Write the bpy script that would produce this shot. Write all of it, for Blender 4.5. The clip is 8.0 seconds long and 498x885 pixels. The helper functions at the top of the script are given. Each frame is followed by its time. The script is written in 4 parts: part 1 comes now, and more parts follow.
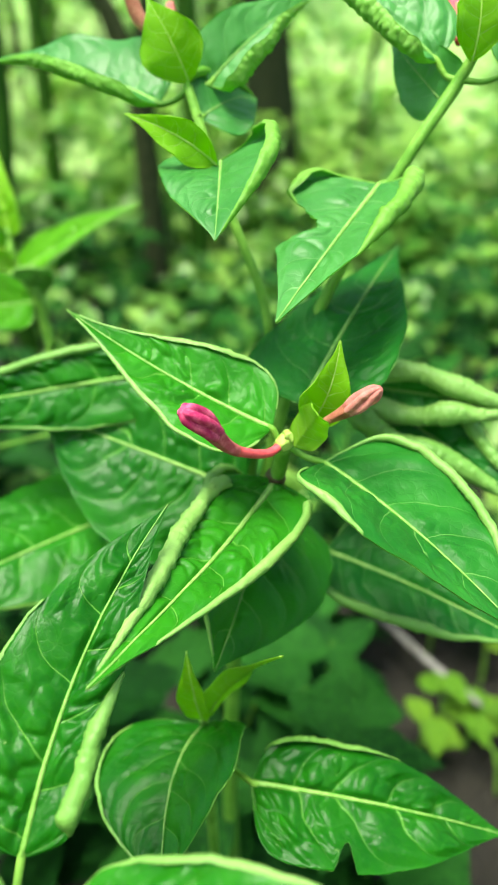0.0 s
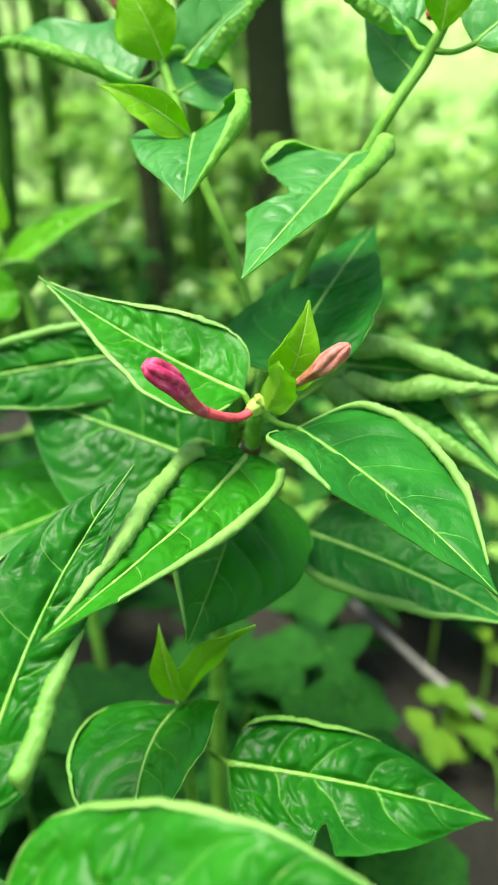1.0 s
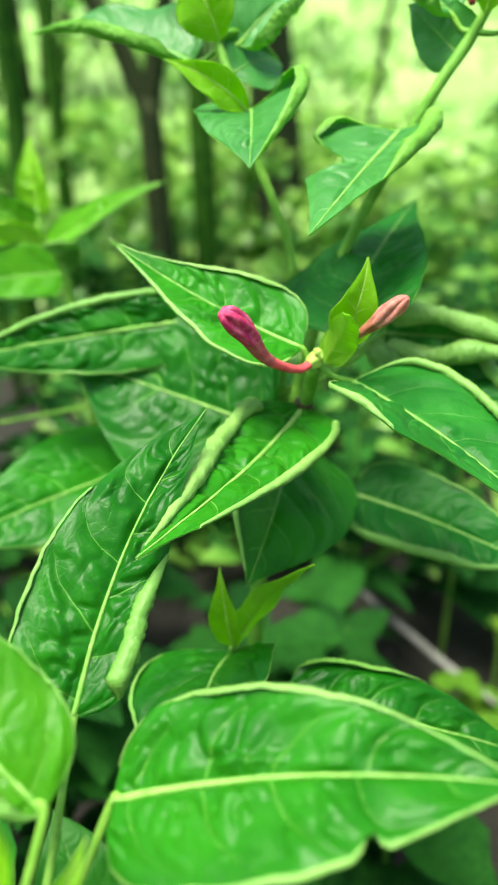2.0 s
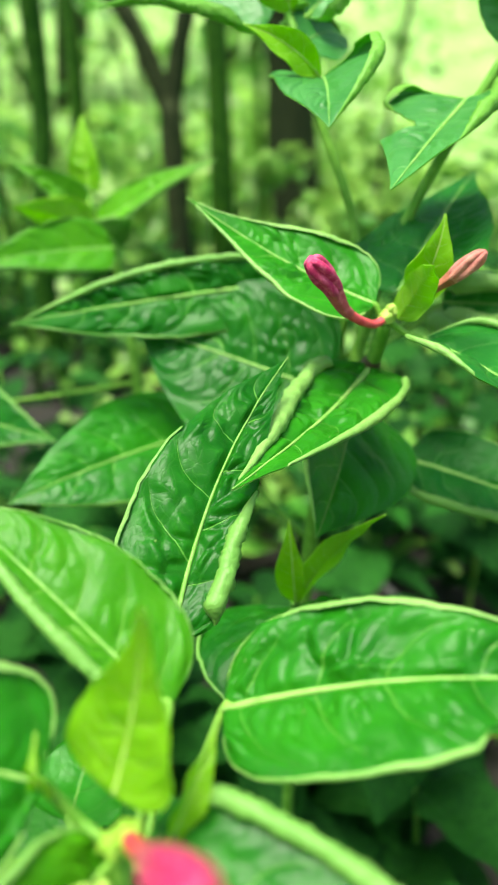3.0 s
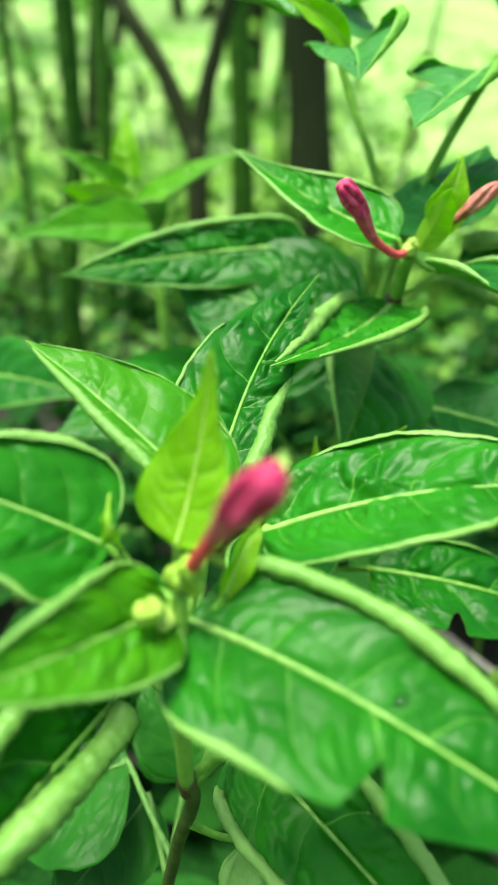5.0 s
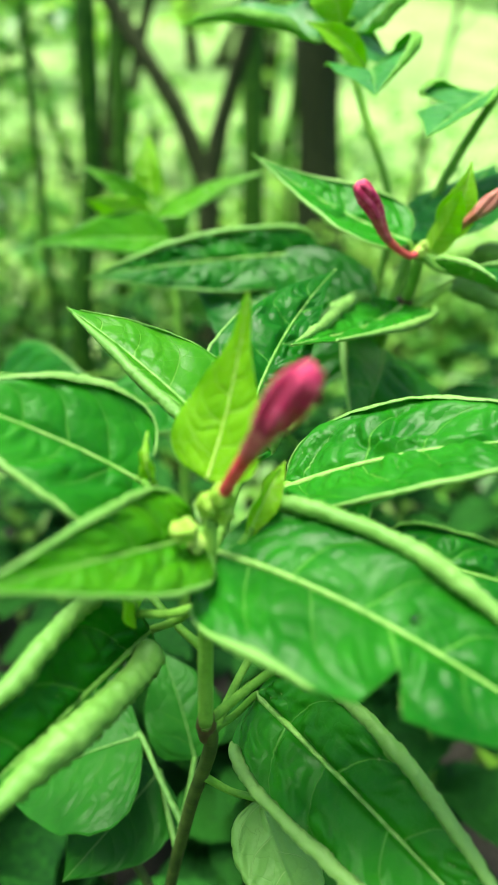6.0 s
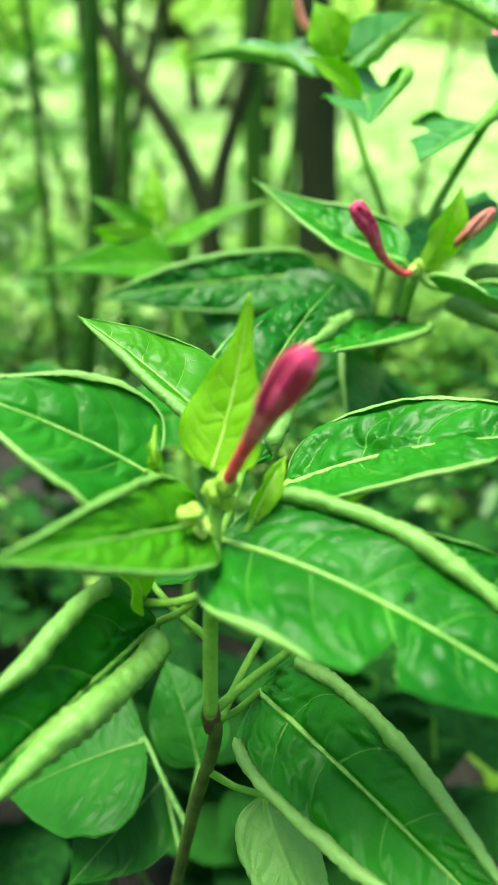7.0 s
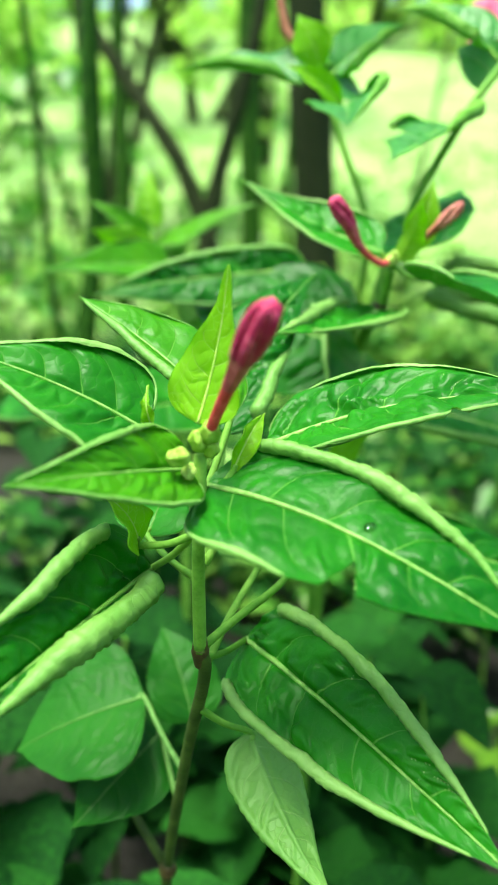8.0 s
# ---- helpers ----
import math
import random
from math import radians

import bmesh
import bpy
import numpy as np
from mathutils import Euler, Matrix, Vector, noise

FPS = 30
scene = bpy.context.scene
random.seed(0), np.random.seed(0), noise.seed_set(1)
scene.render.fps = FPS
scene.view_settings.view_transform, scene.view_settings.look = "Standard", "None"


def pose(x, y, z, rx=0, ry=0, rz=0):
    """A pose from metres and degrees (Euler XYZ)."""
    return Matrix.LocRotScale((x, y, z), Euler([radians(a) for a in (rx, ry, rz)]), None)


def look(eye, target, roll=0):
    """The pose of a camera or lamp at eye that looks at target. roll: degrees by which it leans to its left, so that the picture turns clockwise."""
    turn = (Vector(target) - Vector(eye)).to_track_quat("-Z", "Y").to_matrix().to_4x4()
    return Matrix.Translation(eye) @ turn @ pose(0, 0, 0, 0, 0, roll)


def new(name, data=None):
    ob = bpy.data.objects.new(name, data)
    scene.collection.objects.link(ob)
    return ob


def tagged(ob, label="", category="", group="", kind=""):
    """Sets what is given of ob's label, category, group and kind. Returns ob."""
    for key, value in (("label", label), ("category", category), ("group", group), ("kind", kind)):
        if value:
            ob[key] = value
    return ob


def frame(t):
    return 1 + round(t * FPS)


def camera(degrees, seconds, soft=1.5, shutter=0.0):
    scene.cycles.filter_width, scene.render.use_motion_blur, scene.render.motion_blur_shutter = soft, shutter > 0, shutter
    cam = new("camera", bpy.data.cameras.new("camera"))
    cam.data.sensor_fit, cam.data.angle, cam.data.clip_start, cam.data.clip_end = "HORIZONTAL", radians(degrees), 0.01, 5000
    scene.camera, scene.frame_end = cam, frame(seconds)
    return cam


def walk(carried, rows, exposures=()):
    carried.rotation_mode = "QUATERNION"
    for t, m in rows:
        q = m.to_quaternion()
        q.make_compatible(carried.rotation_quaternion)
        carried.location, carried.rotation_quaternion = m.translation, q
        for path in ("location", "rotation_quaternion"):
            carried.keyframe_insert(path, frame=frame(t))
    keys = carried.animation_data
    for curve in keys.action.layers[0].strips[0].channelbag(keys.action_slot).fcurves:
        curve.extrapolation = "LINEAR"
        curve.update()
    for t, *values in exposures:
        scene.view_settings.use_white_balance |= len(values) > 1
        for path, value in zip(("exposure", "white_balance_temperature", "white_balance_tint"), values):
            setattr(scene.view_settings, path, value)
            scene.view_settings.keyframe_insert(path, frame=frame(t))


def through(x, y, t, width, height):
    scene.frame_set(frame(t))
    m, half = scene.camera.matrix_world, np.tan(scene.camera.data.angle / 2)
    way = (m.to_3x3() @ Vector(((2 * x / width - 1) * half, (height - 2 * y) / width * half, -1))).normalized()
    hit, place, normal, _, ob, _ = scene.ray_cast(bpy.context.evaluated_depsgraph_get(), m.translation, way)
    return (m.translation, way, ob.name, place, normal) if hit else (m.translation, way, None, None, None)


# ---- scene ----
cam = camera(39.5, 8.0)
METRES, EYE, TILT, LEAN, TURN = 0.22, 0.70, -30.0, 0.0, 0.0
ROWS = [
    (0.0, 0.0, 0.0, 0.0, 0.0, 0.0, -0.0),
    (0.5, 0.0535, 0.0078, -0.0375, 0.64, 1.56, 0.55),
    (1.0, 0.0551, 0.0154, -0.0927, 0.58, 2.09, 0.25),
    (1.5, 0.0175, -0.0214, -0.1461, 0.33, 2.46, 0.19),
    (3.0, -0.1585, -0.076, -0.2809, 0.76, 3.28, -0.8),
    (3.5, -0.1823, -0.0955, -0.3408, 1.23, 3.6, -1.56),
    (4.0, -0.1857, -0.1229, -0.3861, 1.55, 4.56, -1.73),
    (4.5, -0.181, -0.1396, -0.4535, 1.62, 5.65, -1.72),
    (6.0, -0.2053, -0.2019, -0.629, 1.66, 10.21, -3.57),
    (6.5, -0.209, -0.217, -0.6603, 1.59, 11.63, -3.36),
    (7.0, -0.2016, -0.2349, -0.6802, 1.87, 12.92, -3.39),
    (7.5, -0.1854, -0.2721, -0.7316, 1.94, 13.78, -2.93),
    (8.0, -0.1698, -0.3187, -0.7686, 2.04, 13.78, -2.93),
]
walk(cam, [(t, pose(0, 0, EYE, TILT, LEAN, TURN) @ pose(METRES * x, METRES * y, METRES * z, 90 + pitch, roll, yaw)) for t, x, y, z, yaw, pitch, roll in ROWS],
     [(0.0, 1.69, 6800, 7), (4.5, 1.54, 6850, 2), (8.0, 1.72, 6700, -1)])
# the phone's lens is focused close by
cam.data.dof.use_dof = True
cam.data.dof.focus_distance = 0.212
cam.data.dof.aperture_fstop = 10.6

# ---- light: a bright, hazy sky over a clearing ----
world = bpy.data.worlds.new("sky")
scene.world = world
world.use_nodes = True
wt = world.node_tree
sky = wt.nodes.new("ShaderNodeTexSky")
sky.sky_type = "NISHITA"
sky.sun_disc = False
sky.sun_elevation = radians(74)
sky.sun_rotation = radians(234)
sky.air_density, sky.dust_density, sky.ozone_density = 1.0, 3.0, 1.0
wt.nodes["Background"].inputs[1].default_value = 0.125
wt.links.new(sky.outputs[0], wt.nodes["Background"].inputs[0])
sun = new("sun", bpy.data.lights.new("sun", "SUN"))
sun.data.energy, sun.data.angle, sun.data.color = 3.0, radians(26), (1.0, 0.97, 0.90)
sun.matrix_world = look((-0.7, -0.5, 3.0), (0, 0, 0))


# ---- materials ----
class Mat:
    """A small helper round a node tree."""

    def __init__(self, name):
        self.m = bpy.data.materials.new(name)
        self.m.use_nodes = True
        self.t = self.m.node_tree
        self.b = self.t.nodes["Principled BSDF"]
        self.out = self.t.nodes["Material Output"]

    def node(self, kind, **values):
        n = self.t.nodes.new(kind)
        for k, v in values.items():
            n.inputs[k.replace("_", " ")].default_value = v
        return n

    def link(self, a, b):
        self.t.links.new(a, b)

    def math(self, op, a, b=0.0, c=0.0, clamp=False):
        n = self.t.nodes.new("ShaderNodeMath")
        n.operation, n.use_clamp = op, clamp
        for i, v in enumerate((a, b, c)):
            if isinstance(v, (int, float)):
                n.inputs[i].default_value = v
            else:
                self.link(v, n.inputs[i])
        return n.outputs[0]

    def mix(self, fac, a, b):
        n = self.t.nodes.new("ShaderNodeMix")
        n.data_type = "RGBA"
        for i, v in ((0, fac), (6, a), (7, b)):
            if isinstance(v, (int, float)):
                n.inputs[i].default_value = v
            elif isinstance(v, tuple):
                n.inputs[i].default_value = (*v, 1)
            else:
                self.link(v, n.inputs[i])
        return n.outputs[2]

    def ramp(self, fac, a, b):
        n = self.t.nodes.new("ShaderNodeMapRange")
        n.interpolation_type = "SMOOTHSTEP"
        n.inputs[1].default_value, n.inputs[2].default_value = a, b
        self.link(fac, n.inputs[0])
        return n.outputs[0]

    def noise(self, scale, detail=3.0, rough=0.55, vector=None):
        n = self.node("ShaderNodeTexNoise", Scale=scale, Detail=detail, Roughness=rough)
        if vector is None:
            vector = self.t.nodes.new("ShaderNodeTexCoord").outputs["Object"]
        self.link(vector, n.inputs["Vector"])
        return n.outputs[0]

    def bump(self, height, distance, strength=1.0):
        n = self.node("ShaderNodeBump", Strength=strength, Distance=distance)
        self.link(height, n.inputs["Height"])
        self.link(n.outputs[0], self.b.inputs["Normal"])
        return n.outputs[0]


def leaf_material(name, dark, light, vein, gloss, translucent, through, vein_amount=1.0, rough=0.36, quilt=0.17, net_amount=0.08, net_scale=170, crease=0.0):
    m = Mat(name)
    uv = m.t.nodes.new("ShaderNodeUVMap")
    uv.uv_map = "veins"
    sep = m.t.nodes.new("ShaderNodeSeparateXYZ")
    m.link(uv.outputs[0], sep.inputs[0])
    wob = m.noise(110, 3)
    q = m.math("MULTIPLY_ADD", m.math("SUBTRACT", wob, 0.5), 0.09, sep.outputs[0])
    dist = m.math("ABSOLUTE", m.math("SUBTRACT", m.math("FRACT", q), 0.5))
    width = m.math("MULTIPLY_ADD", sep.outputs[1], -0.016, 0.024)
    side = m.math("SUBTRACT", 1.0, m.math("DIVIDE", dist, width), clamp=True)
    side = m.math("MULTIPLY", side, m.math("SUBTRACT", 1.0, m.ramp(sep.outputs[1], 0.72, 0.97)))
    # the finer net of veins
    co = m.t.nodes.new("ShaderNodeTexCoord").outputs["Object"]
    net = m.t.nodes.new("ShaderNodeTexVoronoi")
    net.feature = "DISTANCE_TO_EDGE"
    net.inputs["Scale"].default_value = net_scale
    drift = m.t.nodes.new("ShaderNodeTexNoise")
    drift.inputs["Scale"].default_value = 130
    m.link(co, drift.inputs["Vector"])
    moved = m.t.nodes.new("ShaderNodeVectorMath")
    moved.operation = "MULTIPLY_ADD"
    moved.inputs[1].default_value = (0.006, 0.006, 0.006)
    m.link(drift.outputs["Color"], moved.inputs[0])
    m.link(co, moved.inputs[2])
    m.link(moved.outputs[0], net.inputs["Vector"])
    mesh = m.math("SUBTRACT", 1.0, m.ramp(net.outputs["Distance"], 0.0, 0.05))
    cell = m.math("POWER", m.ramp(net.outputs["Distance"], 0.0, 0.42), 0.7)
    big = m.noise(38, 3)
    fine = m.noise(900, 2)
    info = m.t.nodes.new("ShaderNodeObjectInfo")
    tone = m.math("ADD", m.math("MULTIPLY", big, 0.9), m.math("MULTIPLY", info.outputs["Random"], 0.35))
    colour = m.mix(m.ramp(tone, 0.35, 0.95), dark, light)
    colour = m.mix(m.math("MULTIPLY", m.math("SUBTRACT", fine, 0.4, clamp=True), 0.5), colour, light)
    mask = m.math("MAXIMUM", m.math("MULTIPLY", m.math("MULTIPLY", side, 1.7, clamp=True), min(1.0, 0.6 * vein_amount)), m.math("MULTIPLY", mesh, net_amount))
    colour = m.mix(mask, colour, vein)
    if crease:
        colour = m.mix(m.math("MULTIPLY", mesh, crease), colour, tuple(0.45 * c for c in dark))
    # small pale flecks
    spots = m.ramp(m.noise(420, 1), 0.74, 0.84)
    colour = m.mix(m.math("MULTIPLY", spots, 0.08), colour, vein)
    m.link(colour, m.b.inputs["Base Color"])
    m.link(m.math("MULTIPLY_ADD", big, 0.18, rough - 0.09), m.b.inputs["Roughness"])
    m.b.inputs["Specular IOR Level"].default_value = gloss
    dome = m.math("ADD", m.math("MULTIPLY", m.noise(260, 1, 0.4), quilt * 0.8), m.math("MULTIPLY", cell, quilt * 0.25))
    h = m.math("ADD", m.math("ADD", dome, m.math("MULTIPLY", mask, -0.16)), m.math("MULTIPLY", fine, 0.035))
    if crease:
        h = m.math("ADD", h, m.math("MULTIPLY", mesh, -0.3 * crease))
    nor = m.bump(h, 0.0016, 1.0)
    tr = m.t.nodes.new("ShaderNodeBsdfTranslucent")
    m.link(m.mix(mask, through, vein), tr.inputs[0])
    m.link(nor, tr.inputs["Normal"])
    mx = m.t.nodes.new("ShaderNodeMixShader")
    mx.inputs[0].default_value = translucent
    m.link(m.b.outputs[0], mx.inputs[1])
    m.link(tr.outputs[0], mx.inputs[2])
    m.link(mx.outputs[0], m.out.inputs[0])
    return m.m


def plain_material(name, dark, light, scale, rough, gloss=0.4, bump=0.0005, translucent=0.0, spread=(0.35, 0.7)):
    m = Mat(name)
    big, fine = m.noise(scale, 4), m.noise(scale * 9, 2)
    info = m.t.nodes.new("ShaderNodeObjectInfo")
    tone = m.math("ADD", m.math("ADD", m.math("MULTIPLY", big, 0.75), m.math("MULTIPLY", fine, 0.25)), m.math("MULTIPLY_ADD", info.outputs["Random"], 0.2, -0.1))
    colour = m.mix(m.ramp(tone, *spread), dark, light)
    m.link(colour, m.b.inputs["Base Color"])
    m.link(m.math("MULTIPLY_ADD", fine, 0.2, rough - 0.1), m.b.inputs["Roughness"])
    m.b.inputs["Specular IOR Level"].default_value = gloss
    nor = m.bump(m.math("ADD", big, m.math("MULTIPLY", fine, 0.5)), bump)
    if translucent:
        tr = m.t.nodes.new("ShaderNodeBsdfTranslucent")
        m.link(colour, tr.inputs[0])
        mx = m.t.nodes.new("ShaderNodeMixShader")
        mx.inputs[0].default_value = translucent
        m.link(m.b.outputs[0], mx.inputs[1])
        m.link(tr.outputs[0], mx.inputs[2])
        m.link(mx.outputs[0], m.out.inputs[0])
    return m.m


LEAF_TOP = leaf_material("leaf_upper_side", (0.003, 0.076, 0.003), (0.022, 0.200, 0.007), (0.14, 0.40, 0.055), 0.17, 0.32, (0.08, 0.52, 0.006), rough=0.37, quilt=0.12, net_amount=0.08, net_scale=260)
BLUISH_TOP = leaf_material("bluish_leaf_upper_side", (0.005, 0.092, 0.009), (0.025, 0.200, 0.020), (0.15, 0.40, 0.08), 0.15, 0.32, (0.08, 0.50, 0.01), 0.9, 0.42, 0.12, 0.08, 260)
TENDER_TOP = leaf_material("tender_leaf_upper_side", (0.025, 0.16, 0.022), (0.062, 0.26, 0.050), (0.20, 0.45, 0.13), 0.34, 0.32, (0.12, 0.52, 0.01), 0.7, 0.44, 0.15)
TENDER_UNDER = leaf_material("tender_leaf_underside", (0.13, 0.37, 0.035), (0.23, 0.49, 0.08), (0.33, 0.56, 0.14), 0.3, 0.45, (0.26, 0.62, 0.01), 0.8, 0.5, 0.3)
LEAF_UNDER = leaf_material("leaf_underside", (0.12, 0.31, 0.045), (0.22, 0.43, 0.095), (0.30, 0.50, 0.13), 0.35, 0.25, (0.16, 0.5, 0.04), 0.7, 0.5, 0.20, 0.0, 240, 0.10)
FRESH_TOP = leaf_material("fresh_leaf_upper_side", (0.032, 0.185, 0.004), (0.085, 0.30, 0.008), (0.22, 0.47, 0.07), 0.15, 0.36, (0.14, 0.55, 0.01), 0.8, 0.36)
# darker copies of the leaf sides: shade low in the plant put into colour
SHADED_UNDER = leaf_material("shaded_leaf_underside", (0.04, 0.19, 0.02), (0.08, 0.27, 0.04), (0.15, 0.34, 0.07), 0.2, 0.2, (0.06, 0.3, 0.02), 0.6, 0.5)
SHADED_TOP = leaf_material("shaded_leaf_upper_side", (0.004, 0.045, 0.003), (0.013, 0.095, 0.006), (0.05, 0.16, 0.02), 0.10, 0.15, (0.03, 0.3, 0.01), 0.7, 0.45)
YOUNG_TOP = leaf_material("young_leaf_upper_side", (0.15, 0.40, 0.012), (0.25, 0.52, 0.02), (0.50, 0.70, 0.16), 0.2, 0.6, (0.34, 0.68, 0.01), 1.3, quilt=0.07, net_amount=0.16)
YOUNG_UNDER = leaf_material("young_leaf_underside", (0.20, 0.42, 0.03), (0.30, 0.55, 0.05), (0.50, 0.70, 0.18), 0.2, 0.6, (0.34, 0.68, 0.02), 1.3, quilt=0.07, net_amount=0.16)
YOUNG_RIB = plain_material("young_leaf_rib", (0.30, 0.50, 0.06), (0.42, 0.60, 0.14), 300, 0.5, 0.3, 0.0003)
# rib and stalk colour darkened for the same shade
SHADED_RIB = plain_material("shaded_leaf_rib", (0.045, 0.13, 0.02), (0.085, 0.20, 0.04), 300, 0.5, 0.2, 0.0003)
RIB = plain_material("leaf_rib", (0.11, 0.29, 0.035), (0.22, 0.42, 0.09), 300, 0.5, 0.3, 0.0003)
STEM = plain_material("green_stem", (0.08, 0.23, 0.02), (0.18, 0.38, 0.05), 120, 0.55, 0.2, 0.0004)
LOW_STEM = plain_material("dull_stem", (0.030, 0.055, 0.010), (0.075, 0.12, 0.022), 90, 0.6, 0.15, 0.0004)
RED_STEM = plain_material("reddish_stem", (0.045, 0.030, 0.010), (0.09, 0.065, 0.020), 120, 0.5, 0.35, 0.0004)
PINK = plain_material("magenta_petal", (0.46, 0.018, 0.10), (0.86, 0.17, 0.30), 330, 0.5, 0.3, 0.0006, 0.2)
PINK_TUBE = plain_material("coral_red_flower_tube", (0.55, 0.035, 0.05), (0.72, 0.10, 0.12), 320, 0.5, 0.3, 0.0004, 0.15)
PINK_THROAT = plain_material("rose_flower_throat", (0.42, 0.06, 0.08), (0.64, 0.16, 0.19), 320, 0.5, 0.3, 0.0004, 0.15)
ORANGE = plain_material("faded_salmon_petal", (0.36, 0.11, 0.06), (0.55, 0.24, 0.14), 320, 0.55, 0.3, 0.0006, 0.2)
ORANGE_TIP = plain_material("faded_pink_petal", (0.50, 0.15, 0.12), (0.70, 0.32, 0.25), 320, 0.55, 0.3, 0.0006, 0.2)
CALYX = plain_material("lime_calyx", (0.22, 0.42, 0.03), (0.42, 0.60, 0.12), 260, 0.5, 0.35, 0.0005, 0.2)
WATER_DROP = bpy.data.materials.new("water_drop")
WATER_DROP.use_nodes = True
WATER_DROP.node_tree.nodes["Principled BSDF"].inputs["Transmission Weight"].default_value = 1.0
WATER_DROP.node_tree.nodes["Principled BSDF"].inputs["IOR"].default_value = 1.33
WATER_DROP.node_tree.nodes["Principled BSDF"].inputs["Roughness"].default_value = 0.02
# very dark green: the shade down among the plants is part of this colour
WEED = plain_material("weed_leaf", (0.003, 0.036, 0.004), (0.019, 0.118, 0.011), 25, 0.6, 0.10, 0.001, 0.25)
# strong sun on the far trees is put into this pale leaf colour
FAR = plain_material("sun_painted_far_leaf", (0.26, 0.54, 0.05), (0.60, 0.80, 0.22), 1.2, 0.5, 0.4, 0.002, 0.5)
YOUNG_WEED = plain_material("seedling_leaf", (0.07, 0.21, 0.008), (0.17, 0.34, 0.02), 40, 0.5, 0.3, 0.001, 0.3)
BUSH = plain_material("bush_leaf", (0.04, 0.20, 0.014), (0.36, 0.62, 0.11), 5, 0.45, 0.5, 0.002, 0.4)
BARK = plain_material("dark_bark", (0.012, 0.020, 0.006), (0.042, 0.054, 0.019), 60, 0.85, 0.1, 0.004)
GREEN_STALK = plain_material("green_stalk_skin", (0.009, 0.046, 0.002), (0.030, 0.095, 0.005), 30, 0.7, 0.1, 0.002)
STICK = plain_material("grey_dry_stick", (0.12, 0.125, 0.11), (0.22, 0.225, 0.20), 60, 0.8, 0.2, 0.001)


def ground_material():
    m = Mat("dark_soil_and_grass")
    co = m.t.nodes.new("ShaderNodeTexCoord").outputs["Object"]
    big, fine = m.noise(3, 5), m.noise(60, 4)
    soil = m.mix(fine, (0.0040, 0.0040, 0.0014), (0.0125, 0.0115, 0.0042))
    grass = m.mix(m.noise(14, 4), (0.12, 0.28, 0.045), (0.27, 0.46, 0.13))
    grass = m.mix(m.ramp(m.noise(1.3, 3), 0.40, 0.62), grass, (0.27, 0.43, 0.13))
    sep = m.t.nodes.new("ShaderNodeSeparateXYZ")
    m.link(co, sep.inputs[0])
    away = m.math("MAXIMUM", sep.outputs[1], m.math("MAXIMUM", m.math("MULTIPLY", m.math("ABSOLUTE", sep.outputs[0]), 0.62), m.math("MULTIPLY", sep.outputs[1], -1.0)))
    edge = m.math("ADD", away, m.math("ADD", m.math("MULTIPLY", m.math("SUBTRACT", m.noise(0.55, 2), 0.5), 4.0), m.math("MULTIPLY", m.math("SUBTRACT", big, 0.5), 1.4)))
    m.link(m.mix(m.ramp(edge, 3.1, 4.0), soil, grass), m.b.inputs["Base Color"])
    m.b.inputs["Roughness"].default_value = 0.9
    m.bump(m.math("ADD", big, fine), 0.02)
    return m.m


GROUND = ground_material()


# ---- mesh helpers ----
def mesh_from(name, verts, faces, mats, index=None, smooth=True, uvs=None):
    me = bpy.data.meshes.new(name)
    me.from_pydata([tuple(v) for v in verts], [], [tuple(f) for f in faces])
    for m in mats:
        me.materials.append(m)
    if index is not None:
        me.polygons.foreach_set("material_index", np.asarray(index, dtype=np.int32))
    if smooth:
        me.polygons.foreach_set("use_smooth", np.ones(len(faces), dtype=bool))
    if uvs is not None:
        layer = me.uv_layers.new(name="veins")
        layer.data.foreach_set("uv", np.asarray(uvs, dtype=np.float32).ravel())
    me.update()
    return me


def part(name, me, parent, label=""):
    ob = new(name, me)
    ob.parent = parent
    if label:
        tagged(ob, label)
    return ob


def unit(v):
    v = np.asarray(v, dtype=float)
    return v / max(np.linalg.norm(v), 1e-9)


def smooth_path(points, steps):
    """A Catmull-Rom line through the points."""
    p = np.asarray(points, dtype=float)
    p = np.vstack([2 * p[0] - p[1], p, 2 * p[-1] - p[-2]])
    out = []
    for i in range(1, len(p) - 2):
        for k in range(steps):
            t = k / steps
            a, b, c, d = p[i - 1], p[i], p[i + 1], p[i + 2]
            out.append(0.5 * (2 * b + (c - a) * t + (2 * a - 5 * b + 4 * c - d) * t * t + (3 * b - a - 3 * c + d) * t ** 3))
    out.append(p[-2])
    return np.array(out)


